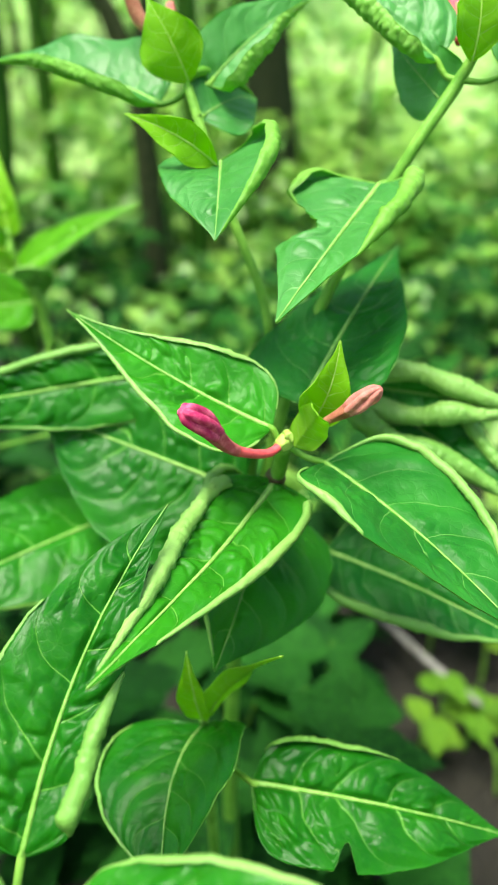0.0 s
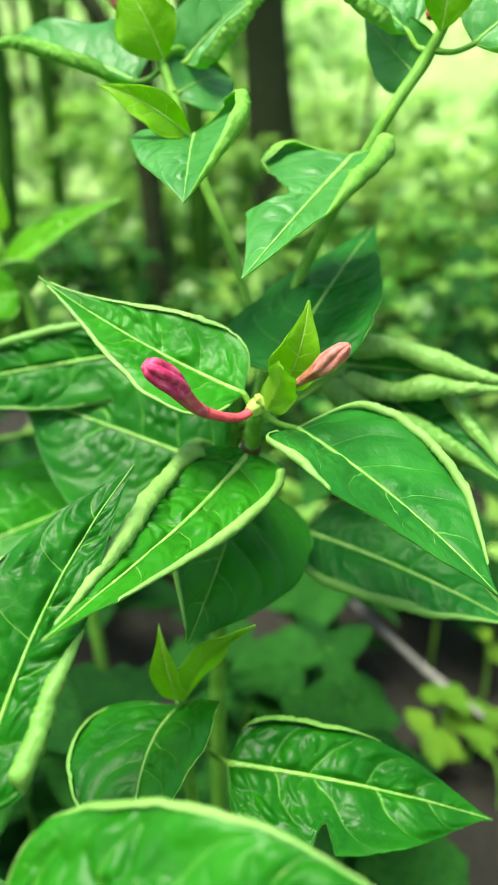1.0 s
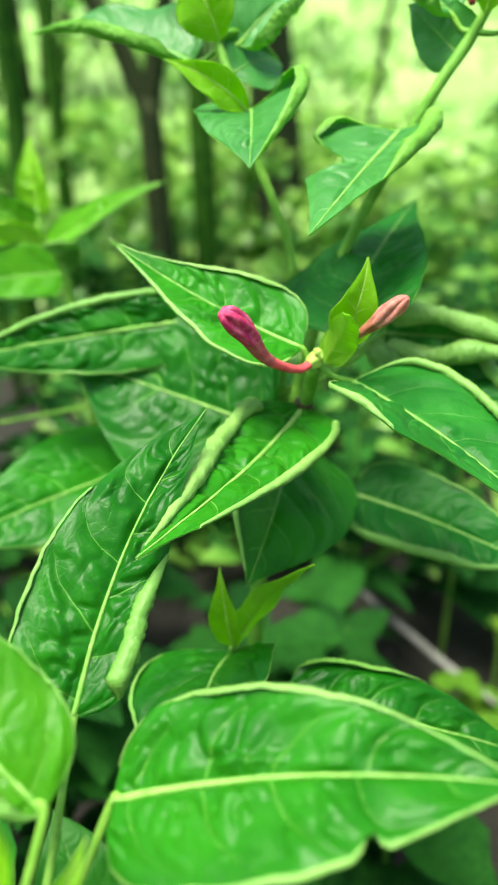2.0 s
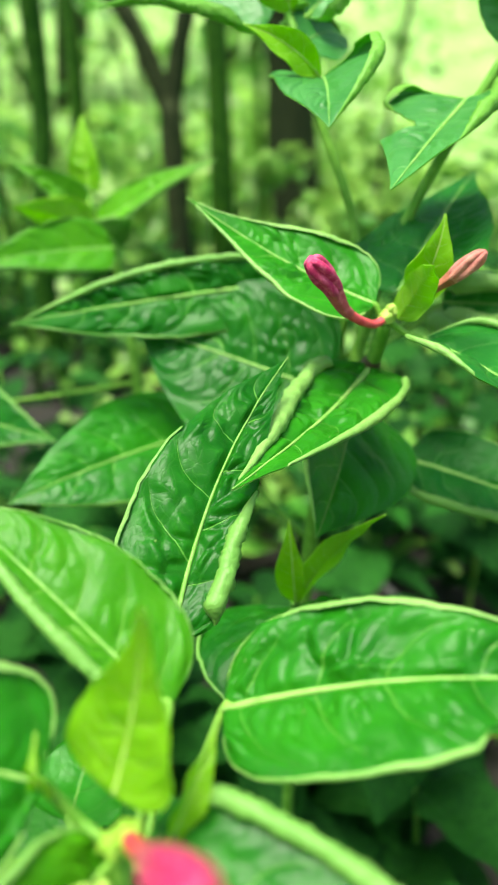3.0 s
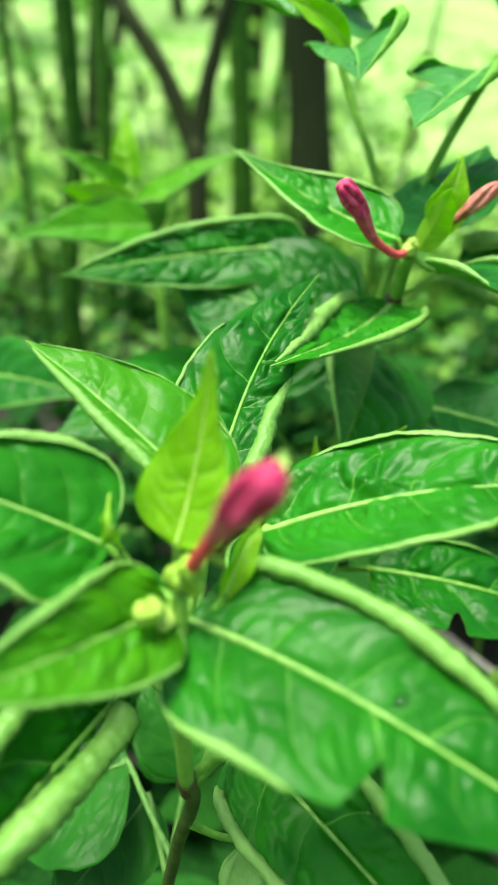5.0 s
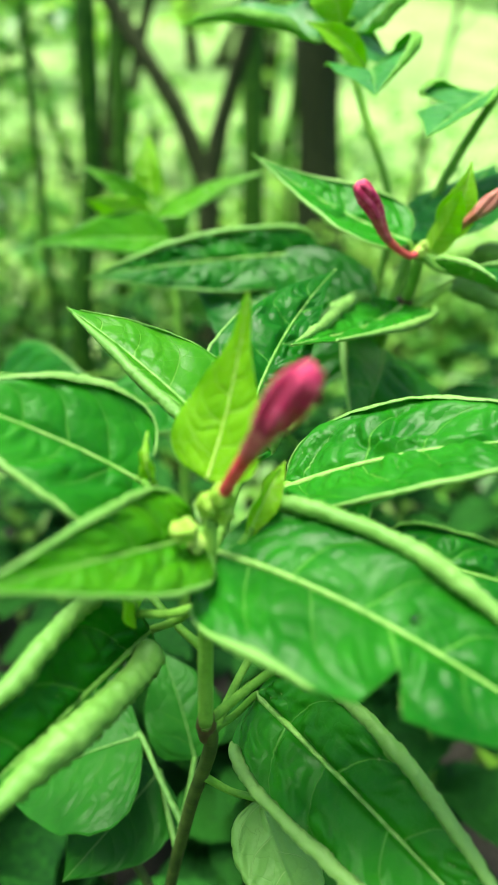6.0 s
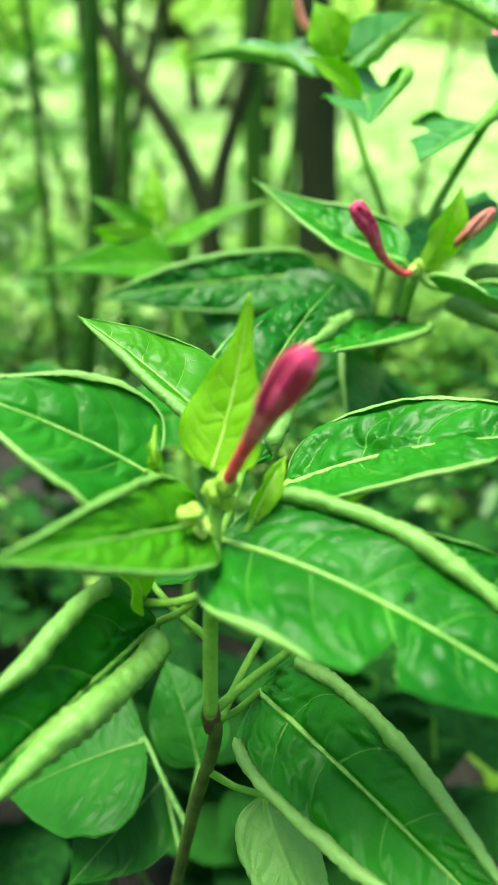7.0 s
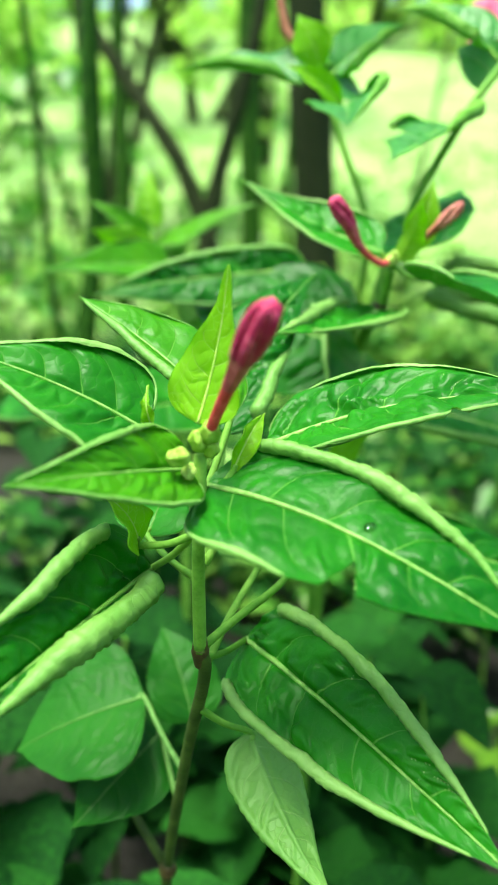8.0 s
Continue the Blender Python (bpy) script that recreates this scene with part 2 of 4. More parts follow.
def tube(points, radii, sides=10, steps=8, ripple=None, flat=None):
    """Verts and faces of a round rod along a smooth line; ripple(s, a) scales the radius; flat squashes it along one direction."""
    line = smooth_path(points, steps)
    n = len(line)
    s = np.linspace(0, 1, n)
    rad = np.interp(s, np.linspace(0, 1, len(radii)), radii)
    tan = np.gradient(line, axis=0)
    tan /= np.linalg.norm(tan, axis=1)[:, None] + 1e-12
    ref = np.array([0, 0, 1.0]) if abs(tan[0][2]) < 0.8 else np.array([1.0, 0, 0])
    side = unit(np.cross(tan[0], ref))
    verts = []
    for i in range(n):
        side = unit(side - tan[i] * side.dot(tan[i]))
        up = np.cross(tan[i], side)
        for k in range(sides):
            a = 2 * math.pi * k / sides
            r = rad[i] * (ripple(s[i], a) if ripple else 1.0)
            off = (side * math.cos(a) + up * math.sin(a)) * r
            if flat is not None:
                off = off - np.asarray(flat[0]) * off.dot(flat[0]) * (1 - flat[1])
            verts.append(line[i] + off)
    faces = []
    for i in range(n - 1):
        for k in range(sides):
            a, b = i * sides + k, i * sides + (k + 1) % sides
            faces.append((a, b, b + sides, a + sides))
    faces.append(tuple(range(sides - 1, -1, -1)))
    faces.append(tuple((n - 1) * sides + k for k in range(sides)))
    return verts, faces


PROFILES = {
    "ovate": ((0, .02), (.015, .42), (.04, .70), (.08, .87), (.14, .97), (.22, 1), (.35, .95), (.50, .80), (.64, .59), (.77, .37), (.88, .19), (.95, .09), (1, .02)),
    "drawn": ((0, .02), (.015, .45), (.04, .72), (.09, .92), (.18, 1), (.30, .95), (.42, .80), (.54, .60), (.66, .40), (.77, .25), (.88, .17), (.95, .12), (1, .02)),
    "broad": ((0, .02), (.02, .42), (.06, .72), (.13, .91), (.24, 1), (.38, 1), (.52, .92), (.66, .74), (.78, .52), (.88, .29), (.95, .11), (1, .015)),
    "long": ((0, .02), (.015, .42), (.04, .72), (.08, .88), (.14, .96), (.24, 1), (.38, .98), (.52, .89), (.66, .71), (.79, .46), (.89, .23), (.95, .09), (1, .012)),
}
PROFILES["lance"] = ((0, .02), (.04, .26), (.10, .48), (.20, .76), (.32, .96), (.42, 1), (.54, .91), (.68, .66), (.80, .40), (.90, .19), (.96, .08), (1, .02))
UP_HINT = np.array([0, -0.55, 0.83])


def lattice(rng, x, y):
    """Smooth random heights, -0.5 to 0.5, over a lattice of one unit."""
    table = rng.rand(64, 64) - 0.5
    i, j = np.floor(x).astype(int), np.floor(y).astype(int)
    fx, fy = x - i, y - j
    fx, fy = fx * fx * (3 - 2 * fx), fy * fy * (3 - 2 * fy)
    a, c = table[i % 64, j % 64], table[(i + 1) % 64, j % 64]
    d, e = table[i % 64, (j + 1) % 64], table[(i + 1) % 64, (j + 1) % 64]
    return (a + (c - a) * fx) * (1 - fy) + (d + (e - d) * fx) * fy


def quilt_cells(rng, x, y):
    """Uneven rounded cushions with creases between them, 0 to 1, about one unit across."""
    jit, high = rng.rand(64, 64, 2), 0.25 + 0.75 * rng.rand(64, 64)
    i, j = np.floor(x).astype(int), np.floor(y).astype(int)
    near, second, level = np.full(x.shape, 9.0), np.full(x.shape, 9.0), np.zeros(x.shape)
    for di in (-1, 0, 1):
        for dj in (-1, 0, 1):
            a, b = (i + di) % 64, (j + dj) % 64
            d = np.hypot(i + di + 0.1 + 0.8 * jit[a, b, 0] - x, j + dj + 0.1 + 0.8 * jit[a, b, 1] - y)
            closer = d < near
            second = np.where(closer, near, np.minimum(second, d))
            level = np.where(closer, high[a, b], level)
            near = np.where(closer, d, near)
    gap = np.clip((second - near) / 0.75, 0, 1)
    return level * np.sin(gap * math.pi / 2) ** 0.8


def ease(v):
    v = np.clip(v, 0, 1)
    return v * v * (3 - 2 * v)


def quad_mesh(name, verts, quads, index, uvs, mats):
    """A smooth mesh of quads from arrays."""
    me = bpy.data.meshes.new(name)
    me.vertices.add(len(verts))
    me.vertices.foreach_set("co", np.asarray(verts, dtype=np.float32).ravel())
    me.loops.add(4 * len(quads))
    me.loops.foreach_set("vertex_index", np.asarray(quads, dtype=np.int32).ravel())
    me.polygons.add(len(quads))
    me.polygons.foreach_set("loop_start", np.arange(0, 4 * len(quads), 4, dtype=np.int32))
    for m in mats:
        me.materials.append(m)
    me.polygons.foreach_set("material_index", np.asarray(index, dtype=np.int32))
    me.polygons.foreach_set("use_smooth", np.ones(len(quads), dtype=bool))
    layer = me.uv_layers.new(name="veins")
    layer.data.foreach_set("uv", np.asarray(uvs, dtype=np.float32).ravel())
    me.update(calc_edges=True)
    return me


def blade(base, tip, edge, other=1.0, fold=14, bow=0.004, bow2=None, roll=(0, 0), turn=(300, 300), rollspan=(0, 0.95, 0, 0.95),
          pucker=0.0011, notches=(), wave=0.001, seed=1, profile="ovate", veins=5.4, nu=120, nv=32, flip=False, thick=0.00045, sway=0.0, taper=(1.12, 1.12)):
    """One leaf blade. base, tip: the ends of its midrib; edge: a place on one margin. other: the other half's width against that half's.
    roll: the radius of each rolled margin; turn: degrees that it is rolled by. Returns verts, quads, material index, uvs and the rib's line."""
    rng = np.random.RandomState(seed)
    base, tip, edge = (np.asarray(v, dtype=float) for v in (base, tip, edge))
    t0 = unit(tip - base)
    length = np.linalg.norm(tip - base)
    sv = edge - base - t0 * (edge - base).dot(t0)
    reach = np.linalg.norm(sv)
    s0 = sv / reach
    reach -= 0.4 * sway
    n0 = np.cross(t0, s0)
    hand = 1.0
    if (n0.dot(UP_HINT) < 0) != flip:
        n0, hand = -n0, -1.0
    bow2 = bow if bow2 is None else bow2
    u = np.linspace(0, 1, nu + 1)
    p0, p1, p2, p3 = base, base + t0 * length / 3 + n0 * bow * 1.35 + s0 * sway, base + t0 * length * 2 / 3 + n0 * bow2 * 1.35 + s0 * sway, tip
    c = ((1 - u) ** 3)[:, None] * p0 + (3 * u * (1 - u) ** 2)[:, None] * p1 + (3 * u * u * (1 - u))[:, None] * p2 + (u ** 3)[:, None] * p3
    tan = np.gradient(c, axis=0)
    tan /= np.linalg.norm(tan, axis=1)[:, None]
    px, py = zip(*PROFILES[profile])
    dense = np.interp(np.linspace(0, 1, 241), px, py)
    ker = np.hanning(15)
    sm = np.convolve(np.pad(dense, 7, mode="edge"), ker / ker.sum(), "valid")
    sm = np.minimum(sm, np.interp(np.linspace(0, 1, 241), (0, .03, .97, 1), (.02, 1, 1, .012)))
    prof = np.interp(u, np.linspace(0, 1, 241), sm)
    amp = max(1.35 * pucker - 0.0001, 0.5 * pucker) * min(1.0, length / 0.06)
    halves = []
    for k in (0, 1):
        total = radians(turn[k] if roll[k] > 0.0012 else min(turn[k], 215))
        shown = reach * (1 if k == 0 else other)
        lo, hi = rollspan[2 * k:2 * k + 2]
        outline = shown * prof ** taper[k] * (1 + 0.05 * lattice(rng, u * 9, u * 0 + 2) + 0.02 * lattice(rng, u * 31, u * 0 + 5))
        # the rolled margin swells and thins out along the leaf
        env = ease((u - lo + 0.01) / (0.05 if lo > 0.04 else 0.12) if roll[k] > 0.0012 else (u - lo - 0.02) / 0.25) * ease((hi - u) / max(0.50 * (hi - lo), 0.12)) ** 0.65
        uneven = lattice(rng, u * 6 + 3, u * 0 + 1)
        if roll[k] < 0.0012:
            env = env * np.clip(0.75 + 1.3 * uneven, 0.22, 1.25)
        else:
            env = env * (1 + 0.35 * uneven)
        r = np.minimum(roll[k] * env, 0.5 * outline)
        flat = outline - r
        for side, at, size, depth in notches:
            if side == k:
                d = np.abs(u - at) / size
                flat = flat * (1 - depth * np.clip(1.25 - d, 0, 1) * (1 + 0.06 * rng.randn(len(u)) * (d < 1.25)))
                r = r * np.clip(d - 0.6, 0, 1)
        curled = r * total
        cut = nv if not roll[k] else nv - max(9, int(nv * 0.40))
        run = np.zeros((nu + 1, nv + 1))
        run[:, :cut + 1] = flat[:, None] * np.linspace(0, 1, cut + 1)[None, :]
        if roll[k]:
            run[:, cut:] = flat[:, None] + curled[:, None] * np.linspace(0, 1, nv - cut + 1)[None, :]
        lat = np.clip(run / np.maximum(outline, 1e-6)[:, None], 0, 1)
        along = np.repeat(u[:, None] * length, nv + 1, axis=1)
        # side veins sweep forward and arch together near the margin
        forward = 0.48 * run + 0.55 * shown * lat ** 4
        phase = rng.rand()
        q = veins * (u[:, None] ** 0.9 - forward / length) + phase
        q = q + 0.10 * np.interp(u, np.linspace(0, 1, 14), rng.randn(14))[:, None] * (1 - 0.5 * lat) + 0.16 * lattice(rng, along / 0.011 + 9, run / 0.011 + 3)
        v = np.abs(q - np.floor(q) - 0.5)
        pillow = np.sin(math.pi * v) ** 0.8 * (0.35 + 0.9 * rng.rand(64)[np.floor(q + 0.5).astype(int) % 64])
        inner = ease(lat / 0.15) * (1 - ease((lat - 0.70) / 0.30) * 0.85)
        # ridges run from the midrib outward with the veins, and break up into dents
        sx, sy = (along - 0.9 * forward), run
        drift = 1.3 * lattice(rng, sx / 0.008 + 7, sy / 0.007 + 2)
        cells = quilt_cells(rng, sx / 0.0062 + 20 + drift, sy / 0.0080 + 5 - drift)
        small = quilt_cells(rng, sx / 0.0036 + 20 + drift, sy / 0.0042 + 5)
        where = np.clip(0.75 + 1.6 * lattice(rng, along / 0.016 + 4, run / 0.016 + 4), 0.10, 1.3)
        height = amp * inner * (0.85 * pillow + where * (1.15 * cells + 0.05 * small - 0.4) + 0.9 * lattice(rng, along / 0.013, run / 0.010 + 8))
        height *= np.minimum(1.0, 1.6 * outline / outline.max())[:, None]
        sgn = 1.0 if k == 0 else -1.0
        ang0 = 0.0 if k == 0 else radians(fold)
        around = np.clip((run - flat[:, None]) / np.maximum(curled, 1e-7)[:, None], 0, 1)
        knobs = quilt_cells(rng, along / 0.0029 + 0.9 * around + 0.8 * lattice(rng, along / 0.006 + 3, around * 2 + 3) + 20, around * total * 1.0 + 5)
        pos = np.zeros((nu + 1, nv + 1, 3))
        for i in range(nu + 1):
            lt = unit(s0 - tan[i] * s0.dot(tan[i]))
            nor = np.cross(tan[i], lt) * hand
            s = run[i]
            a = np.full(nv + 1, ang0)
            off = height[i] + wave * math.sin(2 * math.pi * (2.6 * u[i] + phase)) * lat[i] ** 3 * prof[i]
            if roll[k]:
                share = np.clip((s - flat[i]) / max(curled[i], 1e-7), 0, 1)
                a = a + total * (1 + 0.06 * math.sin(u[i] * 19 + seed)) * share
                fat = knobs[i] - 0.45
                off = off * (1 - np.clip(share * 5 + 0.2 * (s > flat[i] * 0.92), 0, 1)) - min(r[i], 0.0026) * 0.50 * fat * np.clip(share * 4, 0, 1) * np.clip((1.02 - share) * 5, 0.3, 1)
            mid = (a[1:] + a[:-1]) / 2
            ds = np.diff(s)
            x = np.concatenate([[0], np.cumsum(np.cos(mid) * ds)])
            z = np.concatenate([[0], np.cumsum(np.sin(mid) * ds)])
            pos[i] = c[i] + sgn * lt * (x - np.sin(a) * off)[:, None] + nor * (z + np.cos(a) * off)[:, None]
        halves.append((pos, q, lat))
    grid = np.concatenate([halves[1][0][:, ::-1], halves[0][0][:, 1:]], axis=1)
    cols = 2 * nv + 1
    gu, gv = np.gradient(grid, axis=0), np.gradient(grid, axis=1)
    nrm = np.cross(gu, gv) * hand
    nl = np.linalg.norm(nrm, axis=2, keepdims=True)
    nrm = np.where(nl > 1e-12, nrm / np.maximum(nl, 1e-12), n0)
    under = grid - nrm * thick
    verts = np.concatenate([grid.reshape(-1, 3), under.reshape(-1, 3)])
    total = (nu + 1) * cols
    qs = np.concatenate([halves[1][1][:, ::-1], halves[0][1]], axis=1)
    lats = np.concatenate([halves[1][2][:, ::-1], halves[0][2]], axis=1)
    at = np.arange(nu)[:, None] * cols + np.arange(cols - 1)[None, :]
    top = np.stack([at, at + 1, at + 1 + cols, at + cols], axis=-1).reshape(-1, 4)
    jq = np.arange(cols - 1) + (np.arange(cols - 1) >= nv)
    tex = np.stack([qs, lats], axis=-1)
    uv = np.stack([tex[:-1][:, jq], tex[:-1][:, jq + 1], tex[1:][:, jq + 1], tex[1:][:, jq]], axis=2).reshape(-1, 4, 2)
    rim = []
    for j, turned in ((0, True), (cols - 1, False)):
        a = np.arange(nu) * cols + j
        f = np.stack([a, a + cols, a + cols + total, a + total], axis=-1)
        rim.append(f if turned == (hand > 0) else f[:, ::-1])
    if hand > 0:
        quads, uvs = [top[:, ::-1], top + total, *rim], [uv[:, ::-1], uv]
    else:
        quads, uvs = [top, top[:, ::-1] + total, *rim], [uv, uv[:, ::-1]]
    edge_uv = np.tile(np.array((0.0, 1.0)), (2 * nu, 4, 1))
    index = np.concatenate([np.zeros(len(top)), np.ones(len(top) + 2 * nu)])
    return verts, np.concatenate(quads), index, np.concatenate([*uvs, edge_uv]), c, nrm[:, nv], length


def leaf(plant, base, tip, edge, stalk=None, age="", label="", rib=1.0, stalk_r=0.0011, **shape):
    """A leaf of a plant: the blade, with its midrib and its stalk under it. Places are in metres in the world."""
    o = np.array(plant.location)
    base, tip, edge = (np.asarray(v, dtype=float) - o for v in (base, tip, edge))
    verts, faces, index, uvs, line, nrm, length = blade(base, tip, edge, **shape)
    mats = {"young": (YOUNG_TOP, YOUNG_UNDER), "fresh": (FRESH_TOP, LEAF_UNDER), "shaded": (SHADED_TOP, SHADED_UNDER), "tender": (TENDER_TOP, TENDER_UNDER), "bluish": (BLUISH_TOP, LEAF_UNDER), "": (LEAF_TOP, LEAF_UNDER)}[age]
    ob = part("leaf", quad_mesh("leaf", verts, faces, index, uvs, mats), plant, label)
    k = max(length / 0.085, 0.35)
    pick = [round(i * (len(line) - 1) / 11) for i in range(12)]
    pts = [line[i] + nrm[i] * 0.00020 * k for i in pick]
    rv, rf = tube(pts, [0.0010 * k * rib, 0.0007 * k * rib, 0.00048 * k * rib, 0.00032 * k * rib, 0.00016 * k * rib], 8, 3)
    part("midrib", mesh_from("midrib", rv, rf, ({"young": YOUNG_RIB, "shaded": SHADED_RIB}.get(age, RIB),)), ob)
    if stalk is not None:
        st = np.asarray(stalk, dtype=float) - o
        mid = (st + base) / 2 + np.array([0, 0, -0.0015])
        ahead = base + unit(line[2] - line[0]) * 0.003
        sv, sf = tube([st, mid, base, ahead], [stalk_r * 1.25, stalk_r, stalk_r * 1.05, stalk_r * 0.8], 10, 6)
        part("leaf_stalk", mesh_from("leaf_stalk", sv, sf, (SHADED_RIB if age == "shaded" else STEM,)), ob)
    return ob


def rod(plant, name, points, radii, mat, label="", sides=14, ripple=None):
    o = np.array(plant.location)
    v, f = tube([np.asarray(p) - o for p in points], radii, sides, 8, ripple)
    return part(name, mesh_from(name, v, f, (mat,)), plant, label)


def flower_bud(plant, points, radius, tube_mat, mid_mat, tip_mat, label):
    """A closed trumpet flower: a thin curved tube, a folded swollen tip, and a lime calyx."""
    o = np.array(plant.location)
    pts = smooth_path([np.asarray(p) - o for p in points], 10)
    n = len(pts)
    k1, k2 = int(n * 0.48), int(n * 0.66)
    lobes = lambda s, a: 1 + (0.10 + 0.16 * math.sin(math.pi * (0.15 + 0.7 * s))) * (2 * abs(math.cos(2.5 * a + 2.0 * s)) ** 0.8 - 1.1) + 0.04 * math.cos(3 * a - 7 * s)
    throat = lambda s, a: 1 + 0.14 * s * (1 - 2 * abs(math.sin(2.5 * a)))
    v, f = tube(pts[:k1 + 1][::3] if k1 % 3 == 0 else list(pts[:k1:3]) + [pts[k1]], [radius * .44, radius * .42, radius * .42, radius * .46, radius * .54], 20, 5)
    bud = part("flower_bud", mesh_from("flower_bud", v, f, (tube_mat,)), plant, label)
    v, f = tube(list(pts[k1:k2:2]) + [pts[k2]], [radius * .54, radius * .62, radius * .71, radius * .80], 40, 5, throat)
    part("throat", mesh_from("throat", v, f, (mid_mat,)), bud)
    v, f = tube(list(pts[k2:-1:2]) + [pts[-1]], [radius * .80, radius * .88, radius * .94, radius * .97, radius * .96, radius * .93, radius * .86, radius * .68, radius * .30], 60, 5, lobes)
    part("folded_petals", mesh_from("folded_petals", v, f, (tip_mat,)), bud)
    d = unit(pts[4] - pts[0])
    b = pts[0] - d * radius * 0.9
    five = lambda s, a: 1 + 0.16 * s * math.cos(5 * a)
    v, f = tube([b, b + d * radius * 0.6, b + d * radius * 1.3, b + d * radius * 1.9], [radius * .45, radius * .82, radius * .80, radius * .56], 20, 5, five)
    part("calyx", mesh_from("calyx", v, f, (CALYX,)), bud)
    return bud


def plant_root(name, x, y, label):
    ob = new(name)
    ob.location = (x, y, 0)
    ob.empty_display_size = 0.05
    return tagged(ob, label, "plant", "flowering plants")


# ---- ground ----
def bank(y):
    """The height of the grassy bank that rises behind the stalks."""
    d = min(max(0.0, y - 3.6), 40.0)
    return 0.34 * d * d / (d + 1.5)


def build_ground():
    n = 140
    xs = np.sign(np.linspace(-1, 1, n)) * np.abs(np.linspace(-1, 1, n)) ** 4 * 400
    ys = np.concatenate([-np.linspace(1, 0, 20)[:-1] ** 3 * 400, np.linspace(0, 1, 160) ** 4 * 900])
    verts, faces = [], []
    for y in ys:
        for x in xs:
            r = math.hypot(x, y)
            z = 0.035 * noise.noise(Vector((x * 2.1, y * 2.1, 3))) + 0.012 * noise.noise(Vector((x * 9, y * 9, 7)))
            verts.append((x, y, (z - 0.02 if r < 60 else 0) + bank(y)))
    w = len(xs)
    for j in range(len(ys) - 1):
        for i in range(w - 1):
            a = j * w + i
            faces.append((a, a + 1, a + 1 + w, a + w))
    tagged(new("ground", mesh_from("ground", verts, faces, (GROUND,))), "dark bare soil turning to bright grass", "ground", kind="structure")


build_ground()

# ---- the plant with the two closed flowers ----
A = plant_root("four_o_clock_plant", 0.0, 0.30, "tall green four o'clock plant with curled puckered leaves")
rod(A, "stem", [(0.0, .30, -.02), (-.012, .285, .2), (-.008, .262, .42), (.002, .246, .525), (.010, .222, .556), (.0125, .209, .578)], [.0055, .005, .0042, .0036, .003, .0026], STEM)
rod(A, "stem", [(-.004, .255, .48), (.004, .275, .555), (.0078, .282, .598), (-.009, .292, .643), (-.018, .298, .668), (-.026, .31, .690), (-.031, .318, .702)], [.0024, .0021, .0020, .0020, .0020, .0018, .0015], STEM)
rod(A, "stem", [(-.002, .26, .47), (.014, .268, .56), (.033, .276, .613), (.060, .277, .664), (.0745, .285, .684), (.082, .285, .698)], [.0034, .0028, .0024, .0022, .0025, .0017], STEM)
rod(A, "stem_node", [(.0085, .226, .5515), (.010, .221, .5570), (.0108, .2185, .560)], [.0030, .0042, .0030], RED_STEM)

leaf(A, (.008, .2097, .5845), (-.0636, .2328, .6193), (-.0202, .1965, .5900), (.012, .209, .5805), other=.88, fold=34, taper=(1.35, 1.35), bow=-.003, roll=(.0004, .0007), turn=(330, 420), seed=3, label="dark green leaf with a pale curled margin")
leaf(A, (.0098, .2196, .5564), (-.0422, .1239, .5546), (.0205, .1935, .5581), None, other=.85, fold=20, bow=-.005, bow2=-.002, roll=(.0013, .0028), turn=(380, 400), rollspan=(.06, .8, .09, .95), seed=4, pucker=.0020, label="dark puckered leaf with a tightly rolled edge")
leaf(A, (.0262, .206, .5730), (.080, .1447, .551), (.0369, .154, .5714), (.013, .208, .5795), other=1.05, fold=30, bow=.003, roll=(.0012, .0015), turn=(380, 420), rollspan=(0, .42, 0, .9), age="bluish", seed=5, profile="long", label="dark green leaf with rolled pale margins")
leaf(A, (.020, .229, .584), (.066, .3085, .6224), (.0690, .256, .6120), None, other=1.1, fold=10, bow=.002, age="bluish", seed=6, pucker=.0013, label="broad flat green leaf")
leaf(A, (.0205, .211, .5845), (.029, .2065, .618), (.0135, .207, .592), None, age="young", other=.9, fold=40, pucker=.0004, profile="lance", seed=7, nu=30, nv=8, label="small lime green leaf")
leaf(A, (.0155, .203, .5815), (.0201, .1776, .6065), (.0236, .1854, .5931), None, age="young", other=1.0, fold=30, pucker=.0004, seed=8, nu=30, nv=8, profile="broad", label="small lime green bract")
leaf(A, (.0498, .2780, .6530), (.0082, .2004, .6264), (-.0020, .2420, .6400), (.058, .2765, .659), other=.8, fold=24, bow=.001, roll=(.0025, .0032), turn=(230, 380), rollspan=(.0, .30, 0, .62), notches=((0, .43, .15, .60),), age="tender", seed=9, label="chewed leaf with a notch and rolled edges")
leaf(A, (-.0256, .2882, .5726), (-.155, .275, .555), (-.058, .273, .5515), (.0, .285, .565), other=.85, fold=12, bow=.004, roll=(.0006, .0017), turn=(330, 420), seed=10, pucker=.0018, profile="long", label="long puckered leaf with a rolled upper margin")
leaf(A, (-.0027, .2493, .5318), (-.0962, .2850, .5513), (-.055, .235, .51), (-.002, .252, .53), other=1.0, fold=12, bow=.004, seed=11, pucker=.0016, profile="broad", label="broad dark green leaf")
leaf(A, (.0071, .2481, .5297), (-.0124, .1752, .5034), (.0325, .2254, .5045), None, other=.95, fold=22, bow=.006, roll=(0, .0015), seed=12, profile="broad", pucker=.0008, label="broad dark green leaf")
leaf(A, (.0354, .2500, .4985), (.1181, .2044, .484), (.070, .205, .484), (.0, .262, .485), other=.9, fold=25, bow=.004, roll=(.0018, .0005), turn=(380, 330), age="bluish", seed=13, profile="long", label="green leaf with a rolled lower margin")
